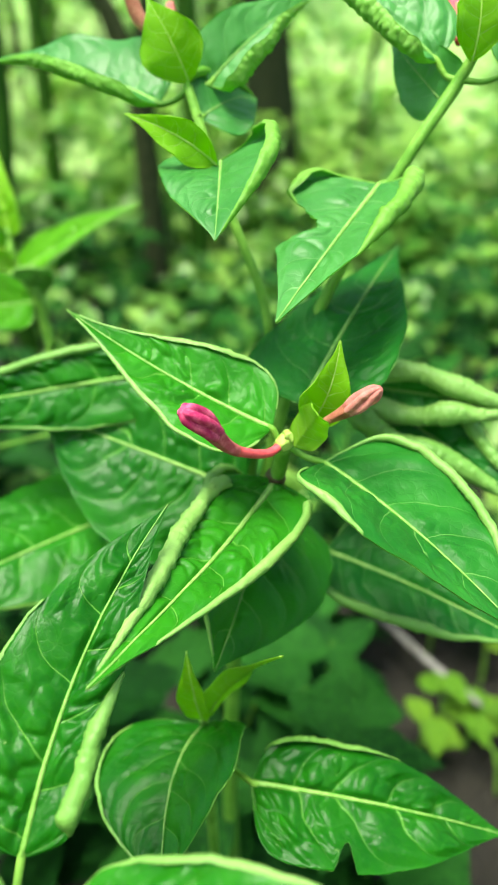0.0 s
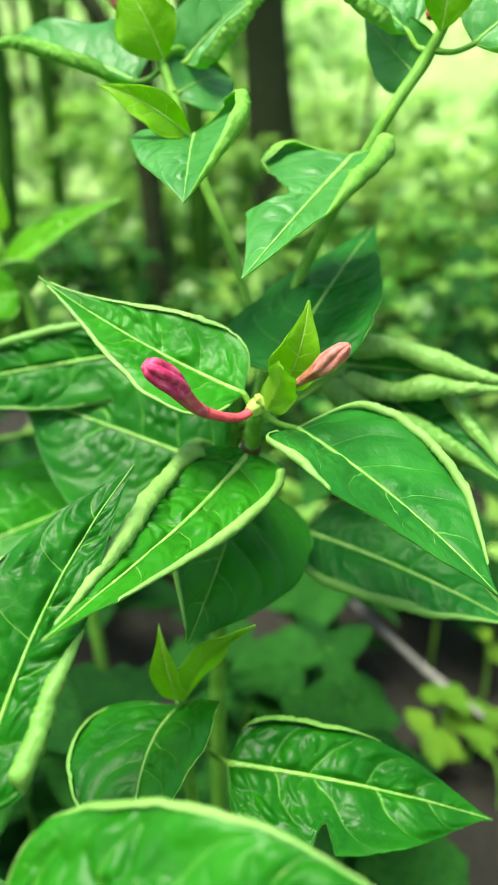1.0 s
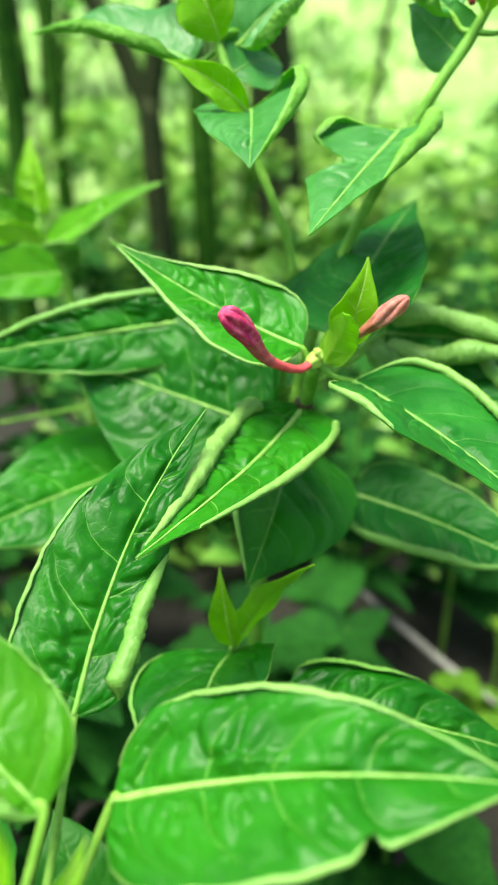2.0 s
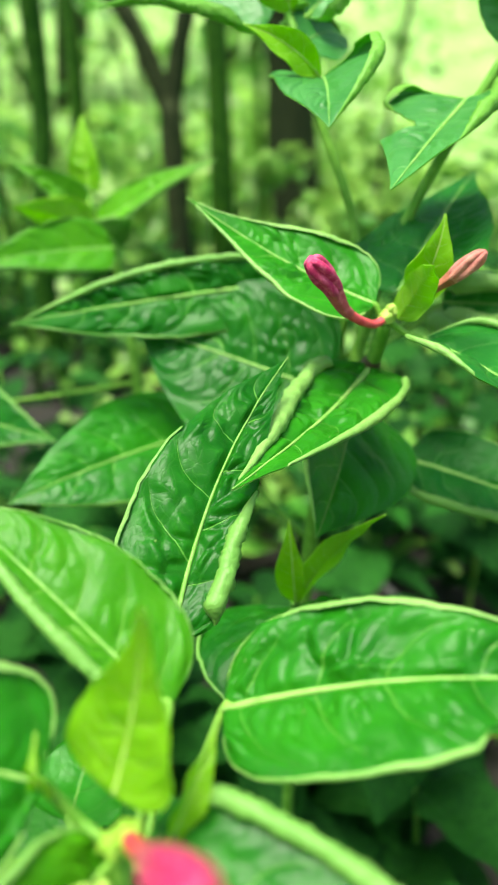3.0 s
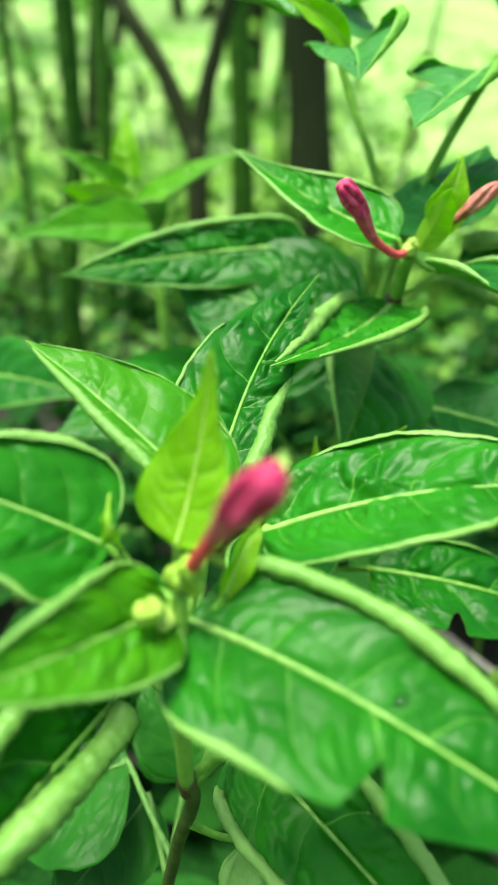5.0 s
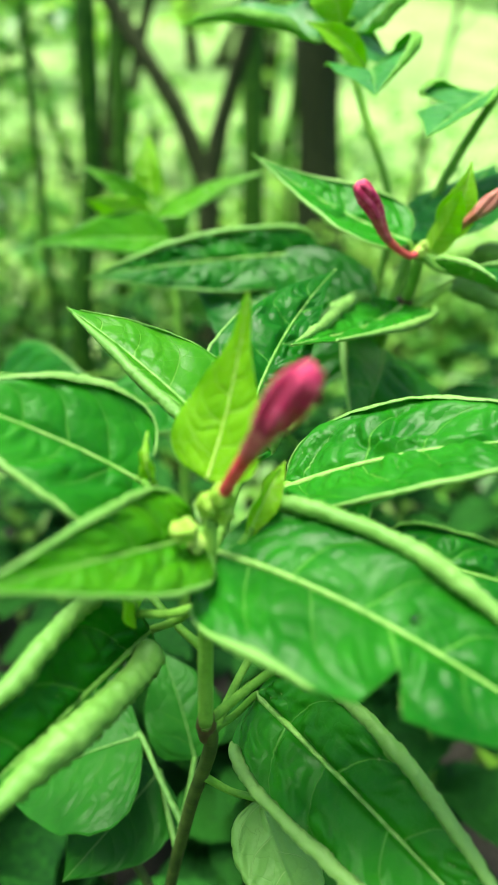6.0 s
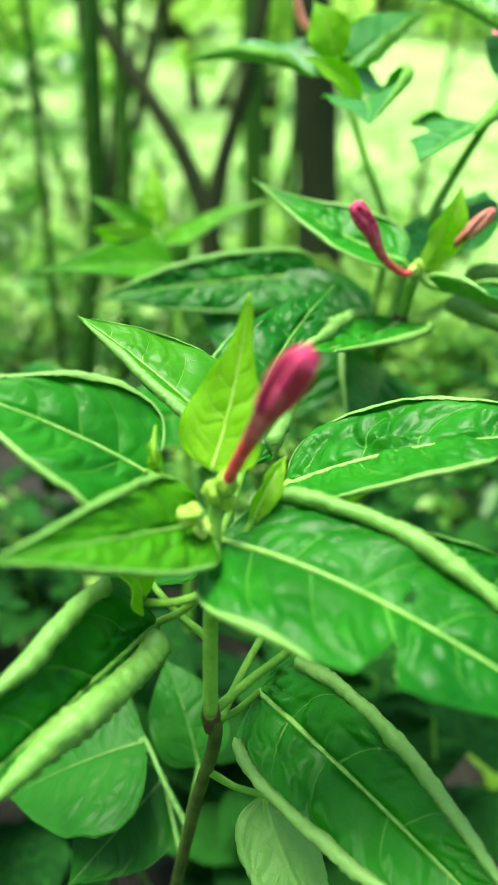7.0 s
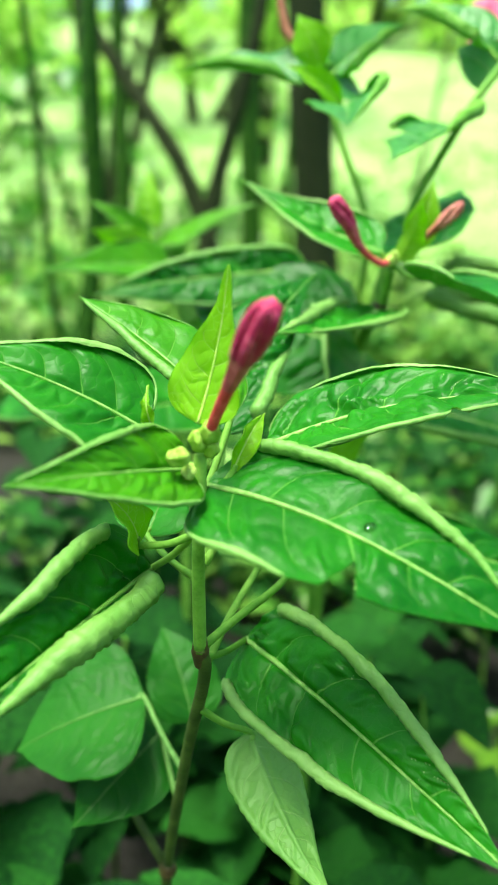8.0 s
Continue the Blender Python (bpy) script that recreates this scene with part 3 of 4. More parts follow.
leaf(A, (.052, .283, .566), (.122, .2475, .5687), (.085, .255, .555), (.0, .27, .54), other=.9, fold=30, roll=(.0042, .0042), turn=(260, 260), age="bluish", seed=14, label="crumpled pale leaf rolled along both edges")
leaf(A, (.050, .287, .560), (.118, .2293, .5321), (.075, .235, .540), (.0, .27, .535), other=.9, fold=30, roll=(.0042, .0036), turn=(260, 260), age="bluish", seed=15, label="rolled pale green leaf")
leaf(A, (-.0620, .2850, .4950), (-.1500, .2250, .4850), (-.0950, .2300, .4760), (-.006, .262, .44), other=1.0, fold=16, bow=.005, roll=(.0014, 0), turn=(160, 0), seed=16, profile="broad", label="broad green leaf with a pale lower margin")
flower_bud(A, [(.0125, .2065, .5815), (.006, .2005, .580), (-.005, .1905, .5875), (-.0125, .1838, .5995), (-.0195, .1790, .6078)], .0036, PINK_TUBE, PINK_THROAT, PINK, "closed magenta flower with a red tube")
flower_bud(A, [(.019, .207, .586), (.0245, .203, .5905), (.032, .198, .598), (.0405, .1925, .608)], .0029, ORANGE, ORANGE, ORANGE_TIP, "closed faded salmon pink flower")

# the branch with the pale top leaves
leaf(A, (-.0358, .3075, .6785), (-.116, .352, .692), (-.075, .310, .683), (-.024, .307, .684), other=1.35, fold=42, bow=.005, roll=(.0034, 0), turn=(150, 0), age="tender", seed=20, pucker=.0008, wave=.003, label="green leaf with a turned-up margin")
leaf(A, (-.0233, .3060, .6860), (-.0384, .3068, .7145), (-.0454, .302, .6995), None, age="young", other=.8, fold=25, pucker=.0004, profile="lance", seed=21, nu=36, nv=10, label="upright lime green leaf")
leaf(A, (-.0158, .3138, .6855), (.0260, .3300, .7160), (.008, .310, .690), (-.024, .314, .688), other=1.1, fold=35, roll=(.0036, 0), turn=(160, 0), age="tender", seed=22, pucker=.0006, label="green leaf with a folded pale margin")
leaf(A, (-.0193, .3024, .6738), (.0034, .3342, .6788), (.003, .309, .668), (-.02, .30, .676), other=1.0, fold=20, roll=(0, .0015), age="tender", seed=23, pucker=.0006, nu=40, nv=12, label="small green leaf")
leaf(A, (-.0116, .2716, .6604), (-.0430, .2640, .6785), (-.030, .262, .664), None, age="young", other=.8, fold=50, pucker=.0004, profile="lance", seed=24, nu=36, nv=10, label="young folded lime leaf")
leaf(A, (-.0106, .2800, .6610), (-.0111, .2282, .6441), (-.0326, .2758, .6623), None, other=1.15, fold=36, bow=.004, roll=(0, .0026), turn=(0, 200), age="tender", seed=25, pucker=.0006, profile="broad", label="green leaf with one pale folded side")
rod(A, "bud", [(-.034, .322, .702), (-.0439, .3226, .7087), (-.0500, .3222, .7300)], [.0022, .0030, .0022], ORANGE, "closed coral flower bud")
rod(A, "bud", [(-.030, .328, .700), (-.0321, .335, .7071), (-.0325, .338, .714)], [.0022, .0032, .0016], ORANGE_TIP, "faded pink flower bud")

# the branch that leans over
leaf(A, (.0693, .2908, .6937), (.0190, .3260, .7230), (.040, .292, .702), (.0755, .287, .688), other=1.2, fold=35, roll=(.0034, 0), turn=(160, 0), age="tender", seed=26, label="green leaf with a folded pale margin")
leaf(A, (.0786, .2794, .6939), (.0760, .2830, .7250), (.0680, .277, .708), None, age="young", other=1.0, fold=25, pucker=.0004, profile="lance", seed=27, nu=36, nv=10, label="upright lime green leaf")
leaf(A, (.0739, .2880, .6789), (.0560, .3150, .7000), (.059, .300, .679), None, other=1.2, fold=20, age="tender", seed=28, pucker=.0006, nu=40, nv=12, label="dark green small leaf")
leaf(A, (.092, .283, .6900), (.140, .300, .715), (.115, .275, .690), (.078, .285, .688), other=1.0, fold=25, roll=(.0028, 0), turn=(200, 0), age="tender", seed=29, nu=40, nv=12, label="green leaf on the leaning branch")

# ---- the low side shoot ----
C = plant_root("four_o_clock_seedling", -.012, .215, "low green side shoot with four leaves")
rod(C, "stem", [(-.012, .215, -.02), (-.016, .205, .25), (-.018, .190, .44), (-.0183, .1872, .462)], [.0035, .003, .0022, .0018], STEM)
leaf(C, (-.0183, .1872, .4590), (-.0300, .1280, .4500), (.0015, .1600, .4750), None, other=1.05, fold=24, bow=.010, bow2=.006, roll=(0, .0007), turn=(0, 380), seed=30, profile="broad", label="broad dark green leaf")
leaf(C, (-.0183, .1870, .4620), (-.0228, .1800, .5085), (-.0280, .184, .482), None, age="young", other=.7, fold=30, pucker=.0003, profile="lance", seed=31, nu=30, nv=8, label="small lime leaf")
leaf(C, (-.0175, .1865, .4630), (.0115, .1681, .5190), (.004, .185, .488), None, age="young", other=.7, fold=40, pucker=.0003, profile="lance", seed=32, nu=30, nv=8, label="small lime leaf")
leaf(C, (.0012, .1645, .4550), (.0998, .1563, .4341), (.0425, .1370, .4376), (-.016, .19, .44), other=.75, fold=14, bow=.006, roll=(0, .0020), turn=(0, 170), rollspan=(0, .9, .05, .55), notches=((0, .36, .035, .38),), seed=33, profile="long", pucker=.0020, label="puckered green leaf with a torn margin")

# ---- the plant with the single closed flower ----
B = plant_root("four_o_clock_plant", -.085, .11, "green four o'clock plant with puckered leaves and one bud")
rod(B, "stem", [(-.060, .0430, .4660), (-.0597, .0345, .5000), (-.0590, .0320, .5180), (-.0590, .0325, .5330)], [.0021, .0019, .0018, .0017], STEM)
rod(B, "stem", [(-.085, .112, -.02), (-.083, .105, .25), (-.0803, .0971, .318), (-.0681, .0701, .4025), (-.0592, .0486, .4523), (-.060, .0425, .4675)], [.0028, .0026, .0024, .0022, .0021, .0021], LOW_STEM, "dull brownish green lower stem")
rod(B, "stem_node", [(-.0601, .0460, .4590), (-.0600, .0440, .4650), (-.0600, .0425, .4700)], [.0021, .0029, .0021], RED_STEM)
rod(B, "stem_node", [(-.0795, .0955, .3230), (-.0803, .0971, .318), (-.0808, .0980, .313)], [.0026, .0042, .0026], RED_STEM)
leaf(B, (-.0580, .1000, .5200), (-.0252, .1778, .5751), (-.0690, .1311, .5491), (-.0605, .050, .490), other=.62, sway=.0075, fold=10, taper=(1.1, 1.1), bow=.001, roll=(.0003, .0027), turn=(380, 380), rollspan=(0, .6, .07, .50), seed=40, rib=.75, pucker=.0020, profile="long", label="puckered dark leaf with a rolled edge")
leaf(B, (-.0425, .0735, .5235), (.0450, .0600, .5470), (-.0200, .0470, .5290), (-.0595, .050, .492), other=.86, fold=28, bow=.006, roll=(.0004, .0006), turn=(330, 430), notches=((0, .66, .03, .22),), seed=41, profile="broad", pucker=.0020, label="broad puckered glossy leaf")
leaf(B, (-.0535, .0620, .5359), (-.1090, .0945, .5686), (-0.0504, 0.0804, 0.5468), (-.0600, .046, .515), other=.42, fold=14, bow=.003, roll=(.0002, .0014), turn=(200, 380), age="fresh", pucker=.0006, seed=42, profile="broad", label="green leaf with a rolled margin")
leaf(B, (-.0605, .0385, .5400), (-.0530, .0400, .5825), (-.0705, .0430, .5490), None, age="young", other=.95, fold=18, bow=-.003, pucker=.0005, profile="drawn", seed=43, label="upright lime green young leaf")
leaf(B, (-.0760, .0440, .5355), (-.1290, .0370, .5590), (-.0990, .0230, .5390), (-.0595, .036, .5270), other=1.0, fold=24, bow=.003, roll=(.0004, .0009), turn=(330, 420), seed=44, label="puckered leaf with a curled upper margin")
leaf(B, (-.0615, .0325, .5285), (-.0960, -.0095, .5372), (-.0672, .0354, .5392), (-.0590, .034, .526), other=1.0, fold=26, bow=.003, roll=(.0007, .0004), turn=(420, 330), seed=45, pucker=.0009, age="fresh", label="light green young leaf with pale edge")
Q = leaf(B, (-.0580, .0365, .5225), (.0230, -.0020, .5020), (-.0304, -.0003, .5065), (-.0590, .0375, .5180), other=.92, taper=(1.12, 0.75), fold=11, bow=.008, bow2=.005, roll=(.0012, .0018), turn=(380, 380), rollspan=(.03, .40, .07, .95), notches=((0, .53, .035, .5),), seed=46, profile="long", pucker=.0010, label="large glossy leaf with a bite and a rolled edge")
leaf(B, (-.0469, .0760, .4500), (.0268, -.0050, .4359), (-.0228, .0234, .4317), (-.0600, .0445, .4620), other=.95, fold=22, bow=.008, bow2=.006, roll=(.0017, .0020), turn=(380, 380), rollspan=(.06, .9, .07, .9), seed=47, profile="long", pucker=.0020, label="long puckered leaf rolled along both edges")
leaf(B, (-0.0767, 0.0531, 0.4881), (-0.1268, -0.0259, 0.4661), (-0.0945, 0.0116, 0.4712), (-.0600, .038, .5090), other=2.3, fold=30, bow=.006, roll=(.0042, .0025), turn=(330, 380), rollspan=(.05, .72, .12, .6), seed=48, pucker=.0014, label="dark leaf with two tightly rolled edges")
flower_bud(B, [(-.0565, .0310, .5395), (-.0545, .0260, .5450), (-.0500, .0170, .5560), (-.0455, .0080, .5665), (-.0400, -.0012, .5765)], .0035, PINK_TUBE, PINK_THROAT, PINK, "closed magenta flower with a coral tube")

blade_points = [np.array(v.co) for v in list(Q.data.vertices)[:len(Q.data.vertices) // 2]]
spot = min(blade_points, key=lambda p: np.linalg.norm(p + np.array(B.location) - np.array((-0.0144, 0.0189, 0.5178))))
bm = bmesh.new()
bmesh.ops.create_uvsphere(bm, u_segments=16, v_segments=10, radius=.0013, matrix=pose(*(Vector(spot) + B.location + Vector((0, -.0002, .0005))), 0, 0, 40) @ Matrix.Diagonal((1.5, .9, .55, 1)))
drop = bpy.data.meshes.new("water_drop")
bm.to_mesh(drop)
drop.materials.append(WATER_DROP)
drop.polygons.foreach_set("use_smooth", np.ones(len(drop.polygons), dtype=bool))
tagged(new("water_drop", drop), "clear water drop resting on a leaf", "drop")

# small leaves, side buds and lower leaves of the same plant
leaf(B, (-.0510, .0390, .5255), (-.0425, .0540, .5399), (-.0440, .0440, .5300), (-.0585, .034, .5200), age="young", other=.8, fold=60, pucker=.0003, profile="lance", seed=60, nu=30, nv=8, label="small folded lime leaf")
leaf(B, (-.0735, .0417, .5370), (-.0755, .0444, .5490), (-.0765, .0430, .5420), (-.0600, .036, .5240), age="young", other=.9, fold=40, pucker=.0002, seed=61, nu=24, nv=6, stalk_r=.0007, label="tiny lime leaf")
leaf(B, (-.0783, .0411, .5015), (-.0890, .0400, .5180), (-.0800, .0480, .5120), (-.0600, .037, .5080), age="young", other=.9, fold=30, pucker=.0003, seed=62, nu=30, nv=8, label="small lime leaf")
leaf(B, (-.0803, .0648, .4937), (-.0769, .0900, .5010), (-.0920, .0760, .4990), (-.0605, .043, .4900), other=1.0, fold=25, pucker=.0006, seed=63, nu=40, nv=12, label="green leaf below the flower")
leaf(B, (-.0440, .0590, .4240), (-.0170, .0150, .4020), (-.0210, .0480, .4130), (-.0620, .0560, .4350), other=.9, fold=30, bow=.004, roll=(.0016, .0016), turn=(260, 260), seed=64, flip=True, pucker=.0008, label="pale leaf seen from its underside")
# these lower leaves carry their shade in the leaf colour
leaf(B, (-.0922, .1094, .3980), (-.1461, .0998, .3742), (-.1150, .1350, .4050), (-.0700, .0760, .3900), other=1.0, fold=12, pucker=.0005, seed=65, profile="broad", age="shaded", label="broad lower green leaf")
leaf(B, (-.0720, .1200, .3780), (-.0921, .1530, .4061), (-.0950, .1250, .3900), (-.0720, .0800, .3850), other=1.0, fold=12, pucker=.0005, seed=66, profile="broad", age="shaded", label="broad lower leaf darkened for shade")
leaf(B, (-.0850, .1100, .3800), (-.1150, .0750, .3600), (-.0850, .0850, .3600), (-.0740, .0840, .3700), other=1.0, fold=12, pucker=.0005, seed=67, profile="broad", age="shaded", label="broad lower leaf darkened for shade")


def calyx_knot(plant, at, size, lean, label):
    """A knot of folded bracts round a spent or unopened bud."""
    d = unit(lean)
    a = np.array(at)
    crease = lambda s, t: 1 + 0.22 * math.cos(5 * t + 3 * s) * (0.3 + s) + 0.10 * math.cos(3 * t - 7 * s)
    rod(plant, "calyx", [a - d * size, a - d * size * .3, a + d * size * .5, a + d * size], [size * .35, size * .78, size * .70, size * .28], CALYX, label, 20, crease)


rod(B, "stem", [(-.0803, .0971, .318), (-.098, .106, .341), (-.1150, .1200, .360), (-.1230, .1300, .384)], [.0020, .0018, .0016, .0012], LOW_STEM, "dull green side shoot")
rod(B, "leaf_stalk", [(-.0600, .0435, .4660), (-.0500, .0480, .4740), (-.0354, .0540, .4850), (-.0300, .0620, .4930)], [.0015, .0013, .0012, .0012], STEM)
rod(B, "leaf_stalk", [(-.0590, .0490, .4560), (-.0520, .0620, .4680), (-.0410, .0800, .4820)], [.0014, .0012, .0012], STEM)
calyx_knot(B, (-.0592, .0310, .5372), .0034, (-.3, -.4, .8), "closed lime calyx")
calyx_knot(B, (-.0635, .0225, .5350), .0032, (-.6, -.5, .1), "wilted pale lime calyx")
calyx_knot(B, (-.0612, .0265, .5300), .0024, (-.1, -.6, -.4), "small green calyx")
calyx_knot(B, (-.0560, .0320, .5345), .0026, (.4, -.3, .5), "small lime calyx")
calyx_knot(A, (.0140, .2060, .5835), .0032, (.1, -.5, .7), "closed lime calyx")


def open_flower(plant, foot, heart, radius):
    """A wide open trumpet flower with five notched lobes on a thin tube."""
    o = np.array(plant.location)
    foot, heart = np.asarray(foot) - o, np.asarray(heart) - o
    axis = unit((-.15, -.75, .5))
    v, f = tube([foot, (foot + heart) / 2 + np.array((0, .004, 0)), heart - axis * radius * .5], [.0016, .0017, .0024], 12, 6)
    ob = part("flower", mesh_from("flower", v, f, (PINK_TUBE,)), plant, "open magenta trumpet flower")
    e1 = unit(np.cross(axis, (0, 0, 1)))
    e2 = np.cross(axis, e1)
    verts, faces, n, rings = [], [], 60, 9
    for i in range(rings):
        k = i / (rings - 1)
        for j in range(n):
            a = 2 * math.pi * j / n
            rr = radius * (0.12 + 0.88 * k) * (1 + 0.14 * k * k * abs(math.cos(2.5 * a)) - 0.05 * k * math.cos(10 * a))
            lift = radius * (-.5 * (1 - k) ** 1.6 - 0.10 * k * k + 0.07 * k * math.cos(5 * a))
            verts.append(heart + e1 * rr * math.cos(a) + e2 * rr * math.sin(a) + axis * lift)
    for i in range(rings - 1):
        for j in range(n):
            a, b = i * n + j, i * n + (j + 1) % n
            faces.append((a, b, b + n, a + n))
    part("petals", mesh_from("petals", verts, faces, (PINK,)), ob)


open_flower(A, (.0800, .3050, .7000), (.0880, .3720, .7310), .0185)
calyx_knot(A, (.0180, .2075, .5855), .0028, (.5, -.3, .6), "lime calyx")

# ---- the plant behind ----
D = plant_root("four_o_clock_plant", -.115, .42, "green four o'clock plant further back")
rod(D, "stem", [(-.115, .42, -.02), (-.118, .41, .4), (-.1312, .4211, .5536), (-.146, .428, .572), (-.150, .44, .60)], [.0045, .004, .0032, .003, .002], STEM)
for base, tip, edge, seed, young in (
        ((-.146, .430, .572), (-.0638, .426, .6174), (-.105, .415, .588), 50, False),
        ((-.150, .436, .585), (-.1968, .4271, .616), (-.175, .425, .592), 51, False),
        ((-.149, .438, .595), (-.1545, .4587, .642), (-.163, .445, .61), 52, True),
        ((-.146, .428, .575), (-.1839, .3836, .5932), (-.170, .41, .572), 53, True),
        ((-.1258, .3900, .5686), (-.2100, .3469, .5648), (-.16, .355, .556), 54, False),
        ((-.142, .425, .560), (-.1150, .40, .585), (-.122, .425, .565), 55, False)):
    leaf(D, base, tip, edge, (-.1400, .424, .563), age="young" if young else "fresh", other=1, fold=30, roll=(.0012, .0008), turn=(150, 120), seed=seed, nu=70, nv=18)

leaf(D, (-.238, .345, .478), (-.1500, .304, .478), (-.195, .300, .462), (-.1180, .418, .470), other=1, fold=20, roll=(.0006, .0006), seed=56, label="dark green lower leaf")
leaf(D, (-.118, .405, .520), (-.0900, .345, .548), (-.095, .385, .520), (-.1180, .412, .515), other=1, fold=24, seed=57, nu=70, nv=18, label="green leaf behind the others")

# ---- tall stalks and trunks behind ----
def stalk(name, foot, lean, height, radius, mat, label, category, seed):
    rng = random.Random(seed)
    ob = new(name)
    ob.location = (*foot, 0)
    tagged(ob, label, category, "stalks behind the plants")
    pts, rad = [], []
    for i in range(9):
        k = i / 8
        pts.append((lean * height * k + rng.uniform(-1, 1) * min(radius, .02) * 0.7, rng.uniform(-1, 1) * min(radius, .02) * 0.8 + 0.04 * k, -0.03 + height * k))
        rad.append(radius * (0.95 - 0.4 * k))
    v, f = tube(pts, rad, 12, 6, lambda s, a: 1 + 0.05 * math.cos(3 * a + 9 * s) + 0.06 * math.sin(31 * s + 2 * a))
    part("trunk", mesh_from("trunk", v, f, (mat,)), ob)
    for _ in range(3):
        i = rng.randint(4, 7)
        a = rng.uniform(0, 6.28)
        b = np.array(pts[i])
        e = b + np.array((math.cos(a), math.sin(a), 0.9)) * rng.uniform(0.08, 0.25)
        v, f = tube([b, (b + e) / 2 + np.array((0, 0, -0.01)), e], [radius * 0.45, radius * 0.35, radius * 0.15], 7, 4)
        part("limb", mesh_from("limb", v, f, (mat,)), ob)
    return ob


for foot, lean, height, radius, green, seed in (
        ((-.562, 1.5), -.065, 2.6, .0105, 1, 1), ((-.508, 1.5), .016, 2.6, .026, 1, 2), ((-.58, 2.2), 0.0, 3.0, .028, 1, 3),
        ((-.15, 2.2), -.023, 3.0, .040, 1, 7), ((-.013, 2.8), -.044, 3.0, .016, 1, 8),
        ((.129, 2.8), -.10, 3.2, .10, 0, 10), ((.358, 2.8), .127, 2.4, .012, 0, 11), ((-.02, 3.3), .03, 2.6, .014, 1, 12)):
    stalk("tall_stalk" if green else "thin_tree", foot, lean, height, radius, GREEN_STALK if green else BARK,
          "slender green upright stalk" if green else "thin dark-barked tree trunk", "stalk" if green else "tree", seed)


def forked_tree():
    """A thin dark tree that forks low into two leaning limbs."""
    ob = new("thin_tree")
    ob.location = (-.262, 2.0, 0)
    tagged(ob, "thin dark-barked tree forked into two leaning limbs", "tree", "stalks behind the plants")
    bark = lambda s, a: 1 + 0.06 * math.cos(3 * a + 9 * s) + 0.07 * math.sin(29 * s + 2 * a)
    for name, pts, rad in (
            ("trunk", [(-.262, 2.0, -.03), (-.273, 2.0, .34), (-.281, 2.0, .64)], [.040, .034, .032]),
            ("limb", [(-.280, 2.0, .60), (-.248, 2.0, .775), (-.22, 2.0, .88), (-.15, 2.0, 1.15), (-.05, 2.03, 1.75)], [.028, .024, .021, .016]),
            ("limb", [(-.281, 2.0, .60), (-.357, 2.0, .787), (-.453, 2.0, .927), (-.64, 2.02, 1.2), (-.92, 2.05, 1.75)], [.028, .025, .022, .016])):
        v, f = tube([np.array(p) - np.array(ob.location) for p in pts], rad, 12, 7, bark)
        part(name, mesh_from(name, v, f, (BARK,)), ob)


forked_tree()


# ---- weeds and bushes ----
def small_leaf(seed, wide, lobed=0.0):
    """A simple leaf, one metre long, from the origin along x."""
    rng = np.random.RandomState(seed)
    n, c = 9, 4
    verts, faces = [], []
    for i in range(n):
        u = i / (n - 1)
        w = wide * math.sin(math.pi * min(1, u ** 0.72)) ** 0.8 * (1 + lobed * math.sin(u * 19 + seed)) + 0.004
        for j in range(c + 1):
            v = j / c * 2 - 1
            verts.append((u, v * w, 0.22 * u - 0.34 * u * u + abs(v) * w * 0.45 + 0.03 * rng.randn() * w * 3))
    for i in range(n - 1):
        for j in range(c):
            a = i * (c + 1) + j
            faces.append((a, a + 1, a + c + 2, a + c + 1))
    return verts, faces


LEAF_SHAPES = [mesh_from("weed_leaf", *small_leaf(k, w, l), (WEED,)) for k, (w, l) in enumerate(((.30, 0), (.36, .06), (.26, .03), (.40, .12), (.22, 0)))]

PALE_SHAPES = [mesh_from("seedling_leaf", *small_leaf(20 + k, w), (YOUNG_WEED,)) for k, w in enumerate((.36, .42, .32))]


def weed(x, y, height, leaves, size, seed, shapes=LEAF_SHAPES, label="low broad-leaved green weed on the soil"):
    rng = random.Random(seed)
    ob = new("weed_plant")
    ob.location = (x, y, 0)
    tagged(ob, label, "weed", "weeds on the soil")
    top = (rng.uniform(-.03, .03), rng.uniform(-.03, .03), height)
    v, f = tube([(0, 0, -.03), (top[0] * .3, top[1] * .3, height * .5), top], [.0026, .0022, .0012], 6, 4)
    part("stem", mesh_from("stem", v, f, (STEM,)), ob)
    for i in range(leaves):
        k = 0.25 + 0.75 * (i + 1) / leaves
        a = i * 2.4 + rng.uniform(-.4, .4)
        lf = new("leaf", shapes[rng.randint(0, len(shapes) - 1)])
        lf.parent = ob
        s = size * rng.uniform(0.7, 1.25) * (1.15 - 0.35 * k)
        lf.matrix_basis = Matrix.LocRotScale((top[0] * k * k, top[1] * k * k, height * k), Euler((rng.uniform(-.35, .35), rng.uniform(-.35, .25), a)), (s, s, s))


rng = random.Random(5)
spots = []
for _ in range(2500):
    x, y = rng.uniform(-1.3, 1.3), rng.uniform(-1.0, 1.9)
    if math.hypot(x, y - .1) < .34 or math.hypot(x - .20, y - .50) < .16 or math.hypot(x + .55, y - 1.25) < .2 or any((x - a) ** 2 + (y - b) ** 2 < .0085 * (1 + y) for a, b in spots):
        continue
    spots.append((x, y))
for k, (x, y) in enumerate(spots[:190]):
    weed(x, y, rng.uniform(.14, .34) + (.08 if x > .1 else 0), rng.randint(8, 12), rng.uniform(.07, .105), k)

